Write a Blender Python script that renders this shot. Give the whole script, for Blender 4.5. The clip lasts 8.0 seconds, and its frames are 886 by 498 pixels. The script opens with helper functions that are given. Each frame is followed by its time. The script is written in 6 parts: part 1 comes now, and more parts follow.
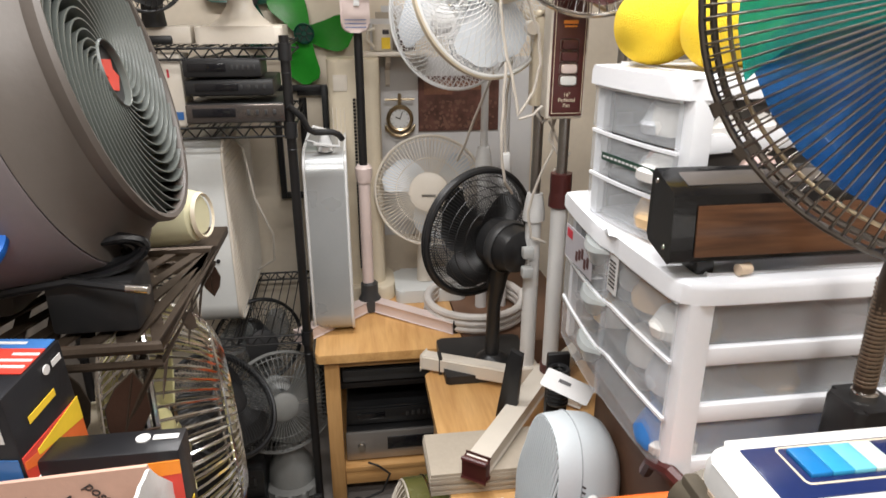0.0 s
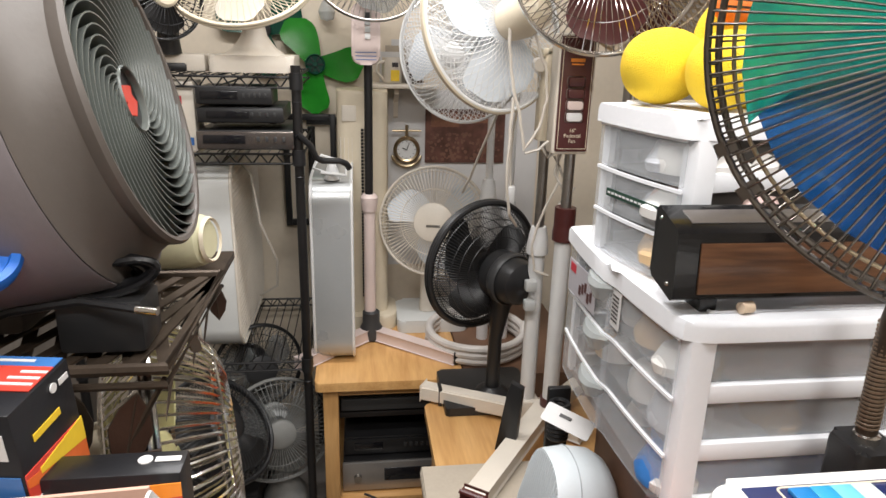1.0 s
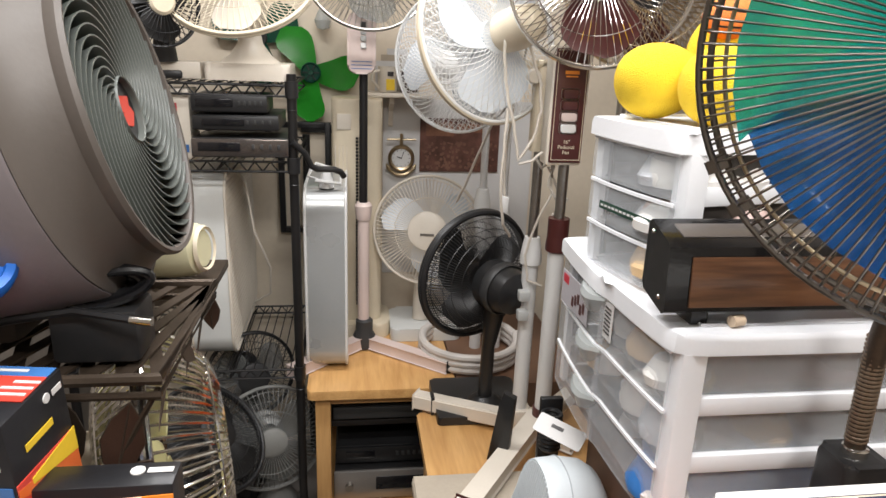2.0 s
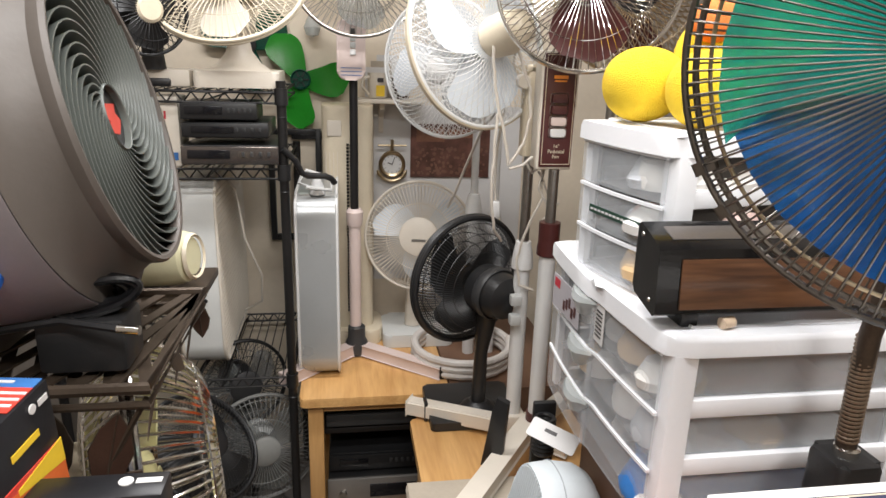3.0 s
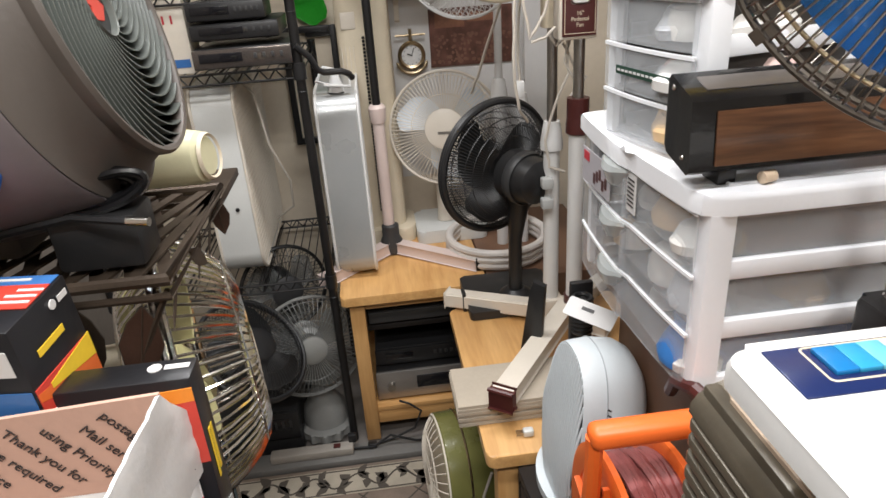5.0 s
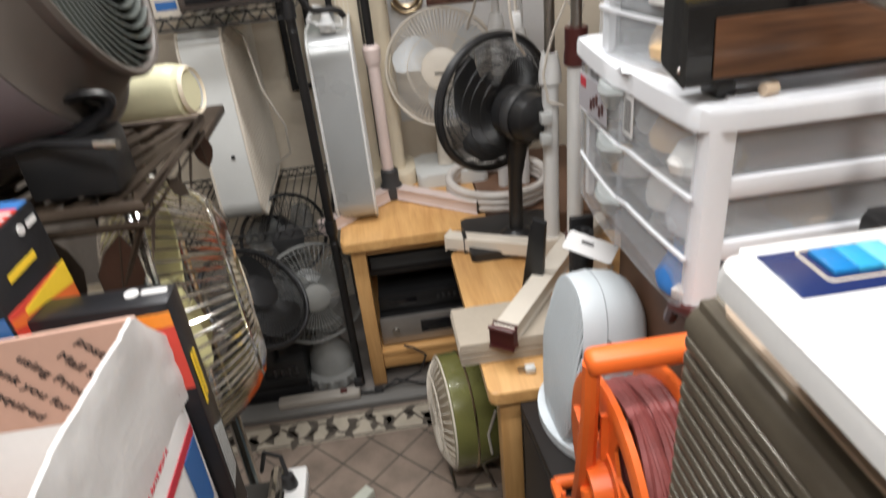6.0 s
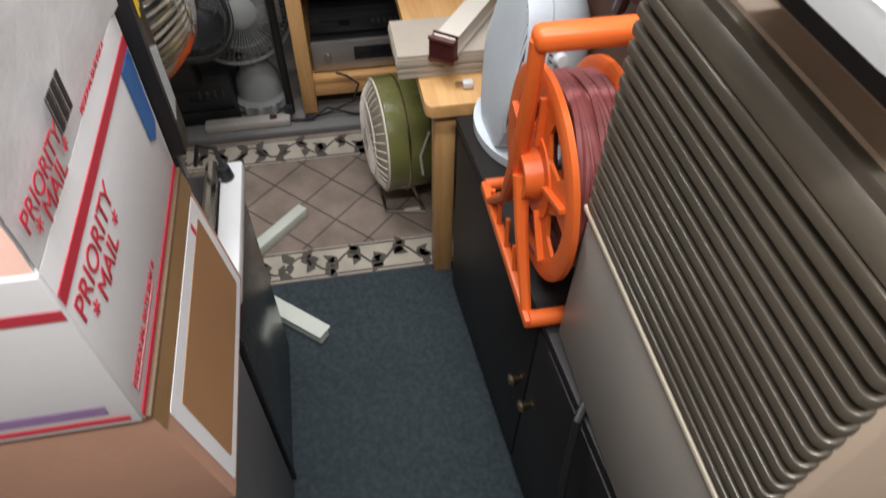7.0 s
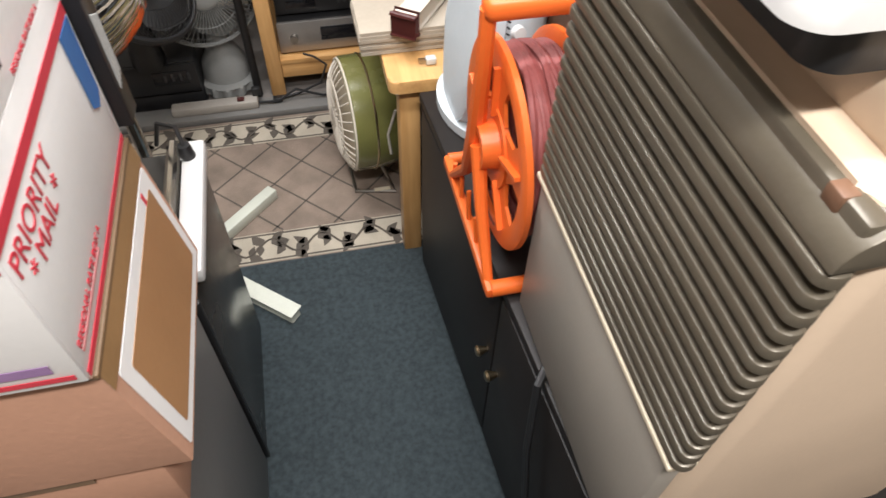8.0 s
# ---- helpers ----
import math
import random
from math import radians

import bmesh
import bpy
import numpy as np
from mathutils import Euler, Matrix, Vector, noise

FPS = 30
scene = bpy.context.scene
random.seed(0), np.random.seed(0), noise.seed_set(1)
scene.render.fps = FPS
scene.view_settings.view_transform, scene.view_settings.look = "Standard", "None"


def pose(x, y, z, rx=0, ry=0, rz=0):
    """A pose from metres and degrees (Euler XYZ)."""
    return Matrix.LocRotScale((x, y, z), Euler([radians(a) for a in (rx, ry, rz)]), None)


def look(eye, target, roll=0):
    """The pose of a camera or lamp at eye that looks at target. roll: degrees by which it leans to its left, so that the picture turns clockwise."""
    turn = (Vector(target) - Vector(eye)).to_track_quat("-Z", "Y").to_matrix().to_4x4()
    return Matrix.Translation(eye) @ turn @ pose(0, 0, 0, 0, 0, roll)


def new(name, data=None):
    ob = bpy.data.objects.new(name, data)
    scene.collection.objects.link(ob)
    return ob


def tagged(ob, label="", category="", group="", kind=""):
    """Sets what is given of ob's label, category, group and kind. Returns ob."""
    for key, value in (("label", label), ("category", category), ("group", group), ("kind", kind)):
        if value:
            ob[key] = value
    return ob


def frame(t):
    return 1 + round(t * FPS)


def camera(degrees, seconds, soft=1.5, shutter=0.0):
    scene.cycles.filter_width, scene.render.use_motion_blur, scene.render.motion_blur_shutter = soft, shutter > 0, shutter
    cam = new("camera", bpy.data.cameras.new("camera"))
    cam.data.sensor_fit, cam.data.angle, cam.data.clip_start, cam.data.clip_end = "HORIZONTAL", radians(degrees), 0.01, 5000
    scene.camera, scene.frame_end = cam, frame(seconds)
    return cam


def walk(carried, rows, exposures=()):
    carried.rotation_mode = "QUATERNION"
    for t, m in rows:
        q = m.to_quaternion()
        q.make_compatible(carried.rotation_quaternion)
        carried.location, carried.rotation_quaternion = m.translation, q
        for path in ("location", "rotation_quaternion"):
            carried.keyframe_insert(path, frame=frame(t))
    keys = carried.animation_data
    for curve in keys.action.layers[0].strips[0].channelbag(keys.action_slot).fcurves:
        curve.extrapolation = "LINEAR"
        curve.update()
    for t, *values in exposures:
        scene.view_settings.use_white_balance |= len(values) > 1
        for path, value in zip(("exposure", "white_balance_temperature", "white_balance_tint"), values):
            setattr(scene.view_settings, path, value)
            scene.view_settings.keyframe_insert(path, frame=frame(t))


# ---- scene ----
cam = camera(68.0, 8.0, shutter=0.5)
PATH = [
    (0, (0.16, -0.004, 1.496), (0.415, 1.856, 0.804), 0.0),
    (0.5, (0.156, -0.008, 1.498), (0.413, 1.873, 0.871), 1.1),
    (1, (0.155, -0.011, 1.498), (0.407, 1.879, 0.895), 1.5),
    (1.5, (0.155, -0.011, 1.499), (0.415, 1.881, 0.906), 2.2),
    (1.7, (0.154, -0.013, 1.502), (0.419, 1.881, 0.913), 2.2),
    (2.8, (0.155, -0.014, 1.505), (0.444, 1.883, 0.940), 1.9),
    (3, (0.157, -0.013, 1.503), (0.451, 1.883, 0.939), 1.7),
    (3.5, (0.165, -0.008, 1.501), (0.465, 1.882, 0.92), 1.0),
    (4, (0.163, -0.006, 1.489), (0.442, 1.867, 0.846), 0.3),
    (4.5, (0.17, -0.004, 1.471), (0.333, 1.821, 0.669), -2.2),
    (4.7, (0.171, 0.0, 1.468), (0.332, 1.814, 0.641), -2.9),
    (5.8, (0.199, 0.004, 1.451), (0.330, 1.783, 0.547), -5.9),
    (6, (0.194, 0.005, 1.43), (0.319, 1.752, 0.464), -6.0),
    (6.5, (0.194, -0.026, 1.387), (0.401, 1.473, 0.079), -2.7),
    (7, (0.161, -0.053, 1.344), (0.412, 1.227, -0.173), 1.1),
    (7.5, (0.158, -0.072, 1.338), (0.444, 1.161, -0.211), 3.2),
    (8, (0.185, -0.081, 1.34), (0.486, 1.155, -0.204), 1.8),
]
walk(cam, [(t, look(eye, target, roll)) for t, eye, target, roll in PATH], [(0.0, 0.05, 6150, 10), (6.0, 0.05, 6050, 9), (6.5, -0.15, 5850, 8), (7.0, 0.05, 5800, 10), (7.5, 0.16, 5850, 9), (8.0, 0.65, 6050, 10)])

# ---- world and lamps ----
world = bpy.data.worlds.new("room_air")
world.use_nodes = True
world.node_tree.nodes["Background"].inputs["Color"].default_value = (1.0, 0.97, 0.94, 1)
world.node_tree.nodes["Background"].inputs["Strength"].default_value = 0.03
scene.world = world


def area_lamp(name, at, sx, sy, watts, colour, target=None):
    data = bpy.data.lights.new(name, "AREA")
    data.shape, data.size, data.size_y, data.energy, data.color = "RECTANGLE", sx, sy, watts, colour
    ob = new(name, data)
    ob.matrix_world = look(at, target or (at[0], at[1] + 0.001, 0))
    return ob


area_lamp("ceiling_tube_light", (0.15, 0.35, 2.36), 1.2, 0.12, 19, (1.0, 0.955, 0.905))
area_lamp("ceiling_tube_light", (0.15, 1.30, 2.36), 1.2, 0.12, 24, (1.0, 0.955, 0.905))
area_lamp("ceiling_tube_light", (0.35, -0.45, 2.36), 1.2, 0.12, 36, (1.0, 0.93, 0.84))

# ---- materials ----
MATS = {}


def mat(name, col, rough=0.5, metal=0.0, vary=0.12, scale=18.0, bump=0.03, trans=0.0, alpha=1.0, coat=0.0, wear=0.0):
    """A surface with two scales of tone, roughness changes and a fine relief."""
    if name in MATS:
        return MATS[name]
    m = bpy.data.materials.new(name)
    m.use_nodes = True
    nt = m.node_tree
    b = nt.nodes["Principled BSDF"]
    tc = nt.nodes.new("ShaderNodeTexCoord")
    n1, n2 = nt.nodes.new("ShaderNodeTexNoise"), nt.nodes.new("ShaderNodeTexNoise")
    n1.inputs["Scale"].default_value, n2.inputs["Scale"].default_value = scale * 0.35, scale * 9
    n1.inputs["Detail"].default_value, n2.inputs["Detail"].default_value = 5, 3
    for n in (n1, n2):
        nt.links.new(tc.outputs["Object"], n.inputs["Vector"])
    mix = nt.nodes.new("ShaderNodeMix")
    mix.data_type = "RGBA"
    dark = tuple(c * (1 - vary * 2) for c in col)
    light = tuple(min(1, c * (1 + vary)) for c in col)
    mix.inputs[6].default_value, mix.inputs[7].default_value = (*dark, 1), (*light, 1)
    add = nt.nodes.new("ShaderNodeMath")
    add.operation = "MULTIPLY_ADD"
    add.inputs[1].default_value, add.inputs[2].default_value = 0.35, 0.1
    nt.links.new(n2.outputs["Fac"], add.inputs[0])
    add2 = nt.nodes.new("ShaderNodeMath")
    add2.operation = "ADD"
    ramp = nt.nodes.new("ShaderNodeMapRange")
    ramp.inputs["From Min"].default_value, ramp.inputs["From Max"].default_value = 0.3, 0.7
    ramp.inputs["To Max"].default_value = 0.65
    nt.links.new(n1.outputs["Fac"], ramp.inputs["Value"])
    nt.links.new(ramp.outputs["Result"], add2.inputs[0])
    nt.links.new(add.outputs["Value"], add2.inputs[1])
    nt.links.new(add2.outputs["Value"], mix.inputs[0])
    nt.links.new(mix.outputs[2], b.inputs["Base Color"])
    rr = nt.nodes.new("ShaderNodeMapRange")
    rr.inputs["To Min"].default_value, rr.inputs["To Max"].default_value = max(0.02, rough - 0.08), min(1, rough + 0.1)
    nt.links.new(n1.outputs["Fac"], rr.inputs["Value"])
    nt.links.new(rr.outputs["Result"], b.inputs["Roughness"])
    b.inputs["Metallic"].default_value = metal
    b.inputs["Transmission Weight"].default_value = trans
    b.inputs["Alpha"].default_value = alpha
    b.inputs["Coat Weight"].default_value = coat
    if bump:
        bp = nt.nodes.new("ShaderNodeBump")
        bp.inputs["Strength"].default_value, bp.inputs["Distance"].default_value = bump * 3, 0.002
        nt.links.new(n2.outputs["Fac"], bp.inputs["Height"])
        nt.links.new(bp.outputs["Normal"], b.inputs["Normal"])
    MATS[name] = m
    return m


def wood(name, c1, c2, axis=1, scale=14.0, rough=0.4, coat=0.2):
    """Long streaks along one axis (0 x, 1 y, 2 z) with fine pores."""
    if name in MATS:
        return MATS[name]
    m = bpy.data.materials.new(name)
    m.use_nodes = True
    nt = m.node_tree
    b = nt.nodes["Principled BSDF"]
    tc, mp = nt.nodes.new("ShaderNodeTexCoord"), nt.nodes.new("ShaderNodeMapping")
    s = [scale, scale, scale]
    s[axis] = scale * 0.09
    mp.inputs["Scale"].default_value = s
    nt.links.new(tc.outputs["Object"], mp.inputs["Vector"])
    n1, n2 = nt.nodes.new("ShaderNodeTexNoise"), nt.nodes.new("ShaderNodeTexNoise")
    n1.inputs["Scale"].default_value, n2.inputs["Scale"].default_value = 1.4, 9.0
    n1.inputs["Detail"].default_value = 6
    n1.inputs["Distortion"].default_value = 0.9
    for n in (n1, n2):
        nt.links.new(mp.outputs["Vector"], n.inputs["Vector"])
    sm = nt.nodes.new("ShaderNodeMath")
    sm.operation = "MULTIPLY_ADD"
    sm.inputs[1].default_value = 0.4
    nt.links.new(n2.outputs["Fac"], sm.inputs[0])
    nt.links.new(n1.outputs["Fac"], sm.inputs[2])
    cr = nt.nodes.new("ShaderNodeValToRGB")
    cr.color_ramp.elements[0].position, cr.color_ramp.elements[1].position = 0.45, 0.95
    cr.color_ramp.elements[0].color, cr.color_ramp.elements[1].color = (*c1, 1), (*c2, 1)
    nt.links.new(sm.outputs["Value"], cr.inputs["Fac"])
    nt.links.new(cr.outputs["Color"], b.inputs["Base Color"])
    bp = nt.nodes.new("ShaderNodeBump")
    bp.inputs["Strength"].default_value, bp.inputs["Distance"].default_value = 0.12, 0.002
    nt.links.new(sm.outputs["Value"], bp.inputs["Height"])
    nt.links.new(bp.outputs["Normal"], b.inputs["Normal"])
    b.inputs["Roughness"].default_value = rough
    b.inputs["Coat Weight"].default_value = coat
    MATS[name] = m
    return m


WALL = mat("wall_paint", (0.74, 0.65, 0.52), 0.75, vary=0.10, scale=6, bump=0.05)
# darker copy of the wall colour for unseen walls, to cut bounced light
WALLD = mat("low_bounce_wall_paint", (0.22, 0.19, 0.16), 0.85, vary=0.2, scale=6, bump=0.05)
CEIL = mat("ceiling_paint", (0.75, 0.72, 0.67), 0.85, bump=0.05)
FLOORM = mat("floor_vinyl", (0.20, 0.18, 0.165), 0.5, vary=0.2)
RUG = mat("rug_pile", (0.25, 0.195, 0.155), 0.95, vary=0.25, scale=30, bump=0.3)
RUGB = mat("rug_border", (0.45, 0.40, 0.32), 0.95, vary=0.18, scale=30, bump=0.3)
RUGD = mat("rug_dark_yarn", (0.10, 0.085, 0.07), 0.95, vary=0.2, scale=30, bump=0.3)
MAT_ = mat("teal_carpet", (0.085, 0.115, 0.13), 0.95, vary=0.28, scale=260, bump=0.6)
OAK = wood("oak", (0.50, 0.26, 0.085), (0.72, 0.43, 0.17), 1)
OAKX = wood("oak_cross", (0.50, 0.26, 0.085), (0.70, 0.42, 0.17), 0)
OAKZ = wood("oak_upright", (0.48, 0.25, 0.08), (0.68, 0.40, 0.16), 2)
WALNUT = wood("walnut_veneer", (0.05, 0.02, 0.01), (0.24, 0.11, 0.05), 0, 22, 0.3)
BLACKWOOD = mat("black_lacquer", (0.012, 0.009, 0.008), 0.5, vary=0.3, scale=8, bump=0.02)
BLACK = mat("black_plastic", (0.016, 0.016, 0.017), 0.38, vary=0.2)
GLOSSBL = mat("gloss_black", (0.007, 0.007, 0.008), 0.2, vary=0.2, coat=0.3)
BLACKMET = mat("black_metal", (0.018, 0.017, 0.017), 0.4, 0.3, vary=0.2)
DARKGREY = mat("dark_grey_plastic", (0.04, 0.04, 0.041), 0.45)
WHITEP = mat("white_plastic", (0.72, 0.72, 0.71), 0.38, vary=0.05)
WHITEB = mat("bluish_white_plastic", (0.66, 0.71, 0.74), 0.4, vary=0.05)
CREAM = mat("cream_plastic", (0.66, 0.58, 0.44), 0.42, vary=0.08)
CREAMW = mat("ivory_plastic", (0.70, 0.64, 0.55), 0.4, vary=0.06)
PINKW = mat("pinkish_white_plastic", (0.68, 0.56, 0.52), 0.4, vary=0.07)
PALEG = mat("pale_yellow_enamel", (0.66, 0.63, 0.42), 0.32, vary=0.05)
GREYE = mat("grey_enamel", (0.40, 0.41, 0.41), 0.28, 0.25, vary=0.06, coat=0.4)
LIGHTG = mat("light_grey_enamel", (0.66, 0.67, 0.65), 0.35, vary=0.06)
VORN = mat("warm_grey_shell_plastic", (0.090, 0.076, 0.066), 0.5, vary=0.10)
VORNG = mat("grey_green_fin_plastic", (0.100, 0.110, 0.100), 0.42, vary=0.08)
RED = mat("red_plastic", (0.55, 0.05, 0.03), 0.4)
MAROON = mat("maroon_plastic", (0.075, 0.018, 0.016), 0.35, vary=0.12)
CHROME = mat("chrome", (0.72, 0.70, 0.66), 0.16, 1.0, vary=0.10, bump=0)
STEEL = mat("dull_steel", (0.40, 0.38, 0.35), 0.32, 1.0, vary=0.2)
DSTEEL = mat("tarnished_wire", (0.16, 0.14, 0.12), 0.35, 1.0, vary=0.3)
BRONZE = mat("dark_bronze_metal", (0.075, 0.055, 0.04), 0.45, 0.6, vary=0.35, scale=30)
OLIVE = mat("olive_enamel", (0.16, 0.16, 0.05), 0.25, vary=0.10, coat=0.5)
ORANGE = mat("orange_plastic", (0.85, 0.16, 0.025), 0.38, vary=0.08)
CORDR = mat("faded_red_cord", (0.27, 0.075, 0.07), 0.5, vary=0.4, scale=40)
KRAFT = mat("kraft_cardboard", (0.39, 0.215, 0.14), 0.85, vary=0.12, scale=14, bump=0.08)
KRAFTP = mat("pinkish_cardboard", (0.56, 0.36, 0.28), 0.85, vary=0.08, scale=14, bump=0.06)
CARDG = mat("grey_cardboard", (0.46, 0.40, 0.32), 0.85, vary=0.12, scale=14)
WHITEC = mat("white_card", (0.66, 0.65, 0.64), 0.6, vary=0.05)
TAPE = mat("packing_tape", (0.15, 0.09, 0.045), 0.55, vary=0.2)
REDINK = mat("red_print", (0.50, 0.03, 0.05), 0.6)
BLUEINK = mat("blue_print", (0.03, 0.12, 0.34), 0.5)
BLACKINK = mat("dark_print", (0.03, 0.025, 0.025), 0.5)
YELLOWINK = mat("yellow_print", (0.80, 0.55, 0.03), 0.5)
ORANGEINK = mat("orange_print", (0.85, 0.28, 0.03), 0.5)
REDBOX = mat("red_carton", (0.60, 0.06, 0.04), 0.35)
BLUEBOX = mat("blue_carton", (0.05, 0.16, 0.42), 0.35)
BLACKBOX = mat("black_carton", (0.012, 0.012, 0.014), 0.35, vary=0.2)
GREYBROWN = mat("brown_grey_grille", (0.115, 0.098, 0.072), 0.30, 0.25, vary=0.12)
TAUPE = mat("taupe_panel", (0.29, 0.265, 0.23), 0.45, vary=0.06)
# warm peach light on the dehumidifier's body is put into this beige
PEACHW = mat("warm_lit_beige_panel", (0.60, 0.47, 0.35), 0.5, vary=0.05)
FROST = mat("frosted_plastic", (0.74, 0.77, 0.80), 0.22, vary=0.10, scale=12, alpha=0.24, bump=0)
CLEARP = mat("translucent_plastic", (0.52, 0.55, 0.54), 0.25, vary=0.08, alpha=0.55, bump=0)
DRAWW = mat("drawer_white", (0.88, 0.89, 0.92), 0.35, vary=0.03)
YELLOWPL = mat("yellow_plush", (0.90, 0.62, 0.02), 0.9, vary=0.07, scale=60, bump=0.5)
ORANGEPL = mat("orange_plush", (0.85, 0.25, 0.06), 0.9, scale=60, bump=0.5)
BLUEBL = mat("blue_translucent_blade", (0.004, 0.17, 0.62), 0.1, vary=0.3, scale=30, trans=0.55, alpha=0.9, coat=0.5)
TEALBL = mat("teal_translucent_blade", (0.004, 0.40, 0.32), 0.1, vary=0.3, scale=30, trans=0.55, alpha=0.9, coat=0.5)
GREENBL = mat("green_translucent_blade", (0.03, 0.30, 0.025), 0.2, vary=0.2, trans=0.15)
DKGREEN = mat("dark_green_blade", (0.01, 0.07, 0.045), 0.25)
CLEARBL = mat("clear_smoke_blade", (0.25, 0.26, 0.25), 0.15, alpha=0.45, bump=0)
WHITEBL = mat("white_blade", (0.62, 0.66, 0.70), 0.35, vary=0.05)
GREYBL = mat("grey_blade", (0.50, 0.51, 0.50), 0.35)
CREAMBL = mat("cream_blade", (0.62, 0.58, 0.30), 0.35)
BLUEP = mat("bright_blue_plastic", (0.01, 0.13, 0.55), 0.45)
BROWNP = mat("brown_panel", (0.16, 0.085, 0.05), 0.5, vary=0.2)
SCREEN = mat("dark_display", (0.01, 0.01, 0.012), 0.08, vary=0.1, bump=0)
CORDW = mat("white_cord", (0.62, 0.57, 0.50), 0.5)
BRASS = mat("aged_brass", (0.50, 0.40, 0.26), 0.3, 1.0)
HOSE = mat("white_hose", (0.70, 0.66, 0.62), 0.4)


# ---- mesh helpers ----
def thing(name, label, category, at=(0, 0, 0), group="", m=None):
    ob = new(name)
    ob.matrix_world = m or Matrix.Translation(at)
    ob.empty_display_size = 0.05
    return tagged(ob, label, category, group)


def setting(ob, label="", category=""):
    return tagged(ob, label, category, "", "structure")


def root_of(ob):
    while ob.parent:
        ob = ob.parent
    return ob


def part(name, bm, material, parent=None, label="", smooth=True, world=True):
    """Links bm as one mesh. world: its points are in the room's metres, else in the thing's own."""
    if parent is not None and world:
        bm.transform(root_of(parent).matrix_basis.inverted())
    me = bpy.data.meshes.new(name)
    bmesh.ops.recalc_face_normals(bm, faces=bm.faces)
    if smooth:
        for f in bm.faces:
            f.smooth = True
        for e in bm.edges:
            if len(e.link_faces) == 2 and e.calc_face_angle(0) > 0.6:
                e.smooth = False
    bm.to_mesh(me)
    bm.free()
    me.materials.append(material)
    ob = new(name, me)
    if parent is not None:
        ob.parent = parent
    if label:
        ob["label"] = label
    return ob


def box(x0, y0, z0, x1, y1, z1, bev=0.0, seg=2, bm=None, m=None):
    bm = bm or bmesh.new()
    r = bmesh.ops.create_cube(bm, size=1)
    vs = r["verts"]
    for v in vs:
        v.co = Vector(((x0 + x1) / 2 + v.co.x * (x1 - x0), (y0 + y1) / 2 + v.co.y * (y1 - y0), (z0 + z1) / 2 + v.co.z * (z1 - z0)))
    if m is not None:
        for v in vs:
            v.co = m @ v.co
    if bev:
        es = list({e for v in vs for e in v.link_edges})
        bmesh.ops.bevel(bm, geom=es, offset=bev, segments=seg, affect="EDGES", profile=0.5)
    return bm


def basis(d):
    d = Vector(d).normalized()
    u = d.cross(Vector((0, 0, 1)))
    if u.length < 1e-3:
        u = Vector((1, 0, 0))
    u.normalize()
    return u, d.cross(u).normalized(), d


def tube(pts, r, seg=8, bm=None, caps=True, closed=False):
    """A round rod along pts; r is one radius or one for each point."""
    bm = bm or bmesh.new()
    pts = [Vector(p) for p in pts]
    n = len(pts)
    rs = r if isinstance(r, (list, tuple)) else [r] * n
    rings, prev = [], None
    for i, p in enumerate(pts):
        a, b = pts[(i - 1) % n if closed else max(i - 1, 0)], pts[(i + 1) % n if closed else min(i + 1, n - 1)]
        d = (b - a).normalized()
        if prev is None:
            u, w, _ = basis(d)
        else:
            u = (prev - d * prev.dot(d)).normalized()
            w = d.cross(u)
        prev = u
        rings.append([bm.verts.new(p + (u * math.cos(t) + w * math.sin(t)) * rs[i]) for t in (2 * math.pi * k / seg for k in range(seg))])
    for i in range(n if closed else n - 1):
        A, B = rings[i], rings[(i + 1) % n]
        for k in range(seg):
            bm.faces.new((A[k], A[(k + 1) % seg], B[(k + 1) % seg], B[k]))
    if caps and not closed:
        bm.faces.new(rings[0][::-1])
        bm.faces.new(rings[-1])
    return bm


def cyl(p0, p1, r0, r1=None, seg=24, bm=None):
    return tube([p0, p1], [r0, r0 if r1 is None else r1], seg, bm)


def lathe(profile, m=None, seg=40, bm=None, a0=0.0, a1=2 * math.pi):
    """Turns (radius, height) points about the local z axis."""
    bm = bm or bmesh.new()
    m = m or Matrix.Identity(4)
    full = abs(a1 - a0 - 2 * math.pi) < 1e-6
    cols = []
    for k in range(seg if full else seg + 1):
        a = a0 + (a1 - a0) * k / seg
        cols.append([bm.verts.new(m @ Vector((max(r, 1e-5) * math.cos(a), max(r, 1e-5) * math.sin(a), h))) for r, h in profile])
    for k in range(seg):
        A, B = cols[k], cols[(k + 1) % len(cols)]
        for i in range(len(profile) - 1):
            bm.faces.new((A[i], B[i], B[i + 1], A[i + 1]))
    bmesh.ops.remove_doubles(bm, verts=[v for c in cols for v in c], dist=2e-5)
    return bm


def ring(m, R, r, seg=64, rs=6, bm=None):
    return tube([m @ Vector((R * math.cos(2 * math.pi * k / seg), R * math.sin(2 * math.pi * k / seg), 0)) for k in range(seg)], r, rs, bm, closed=True)


def aim(at, facing, roll=0):
    """A pose whose z axis points along facing."""
    return Matrix.Translation(at) @ Vector(facing).to_track_quat("Z", "Y").to_matrix().to_4x4() @ pose(0, 0, 0, 0, 0, roll)


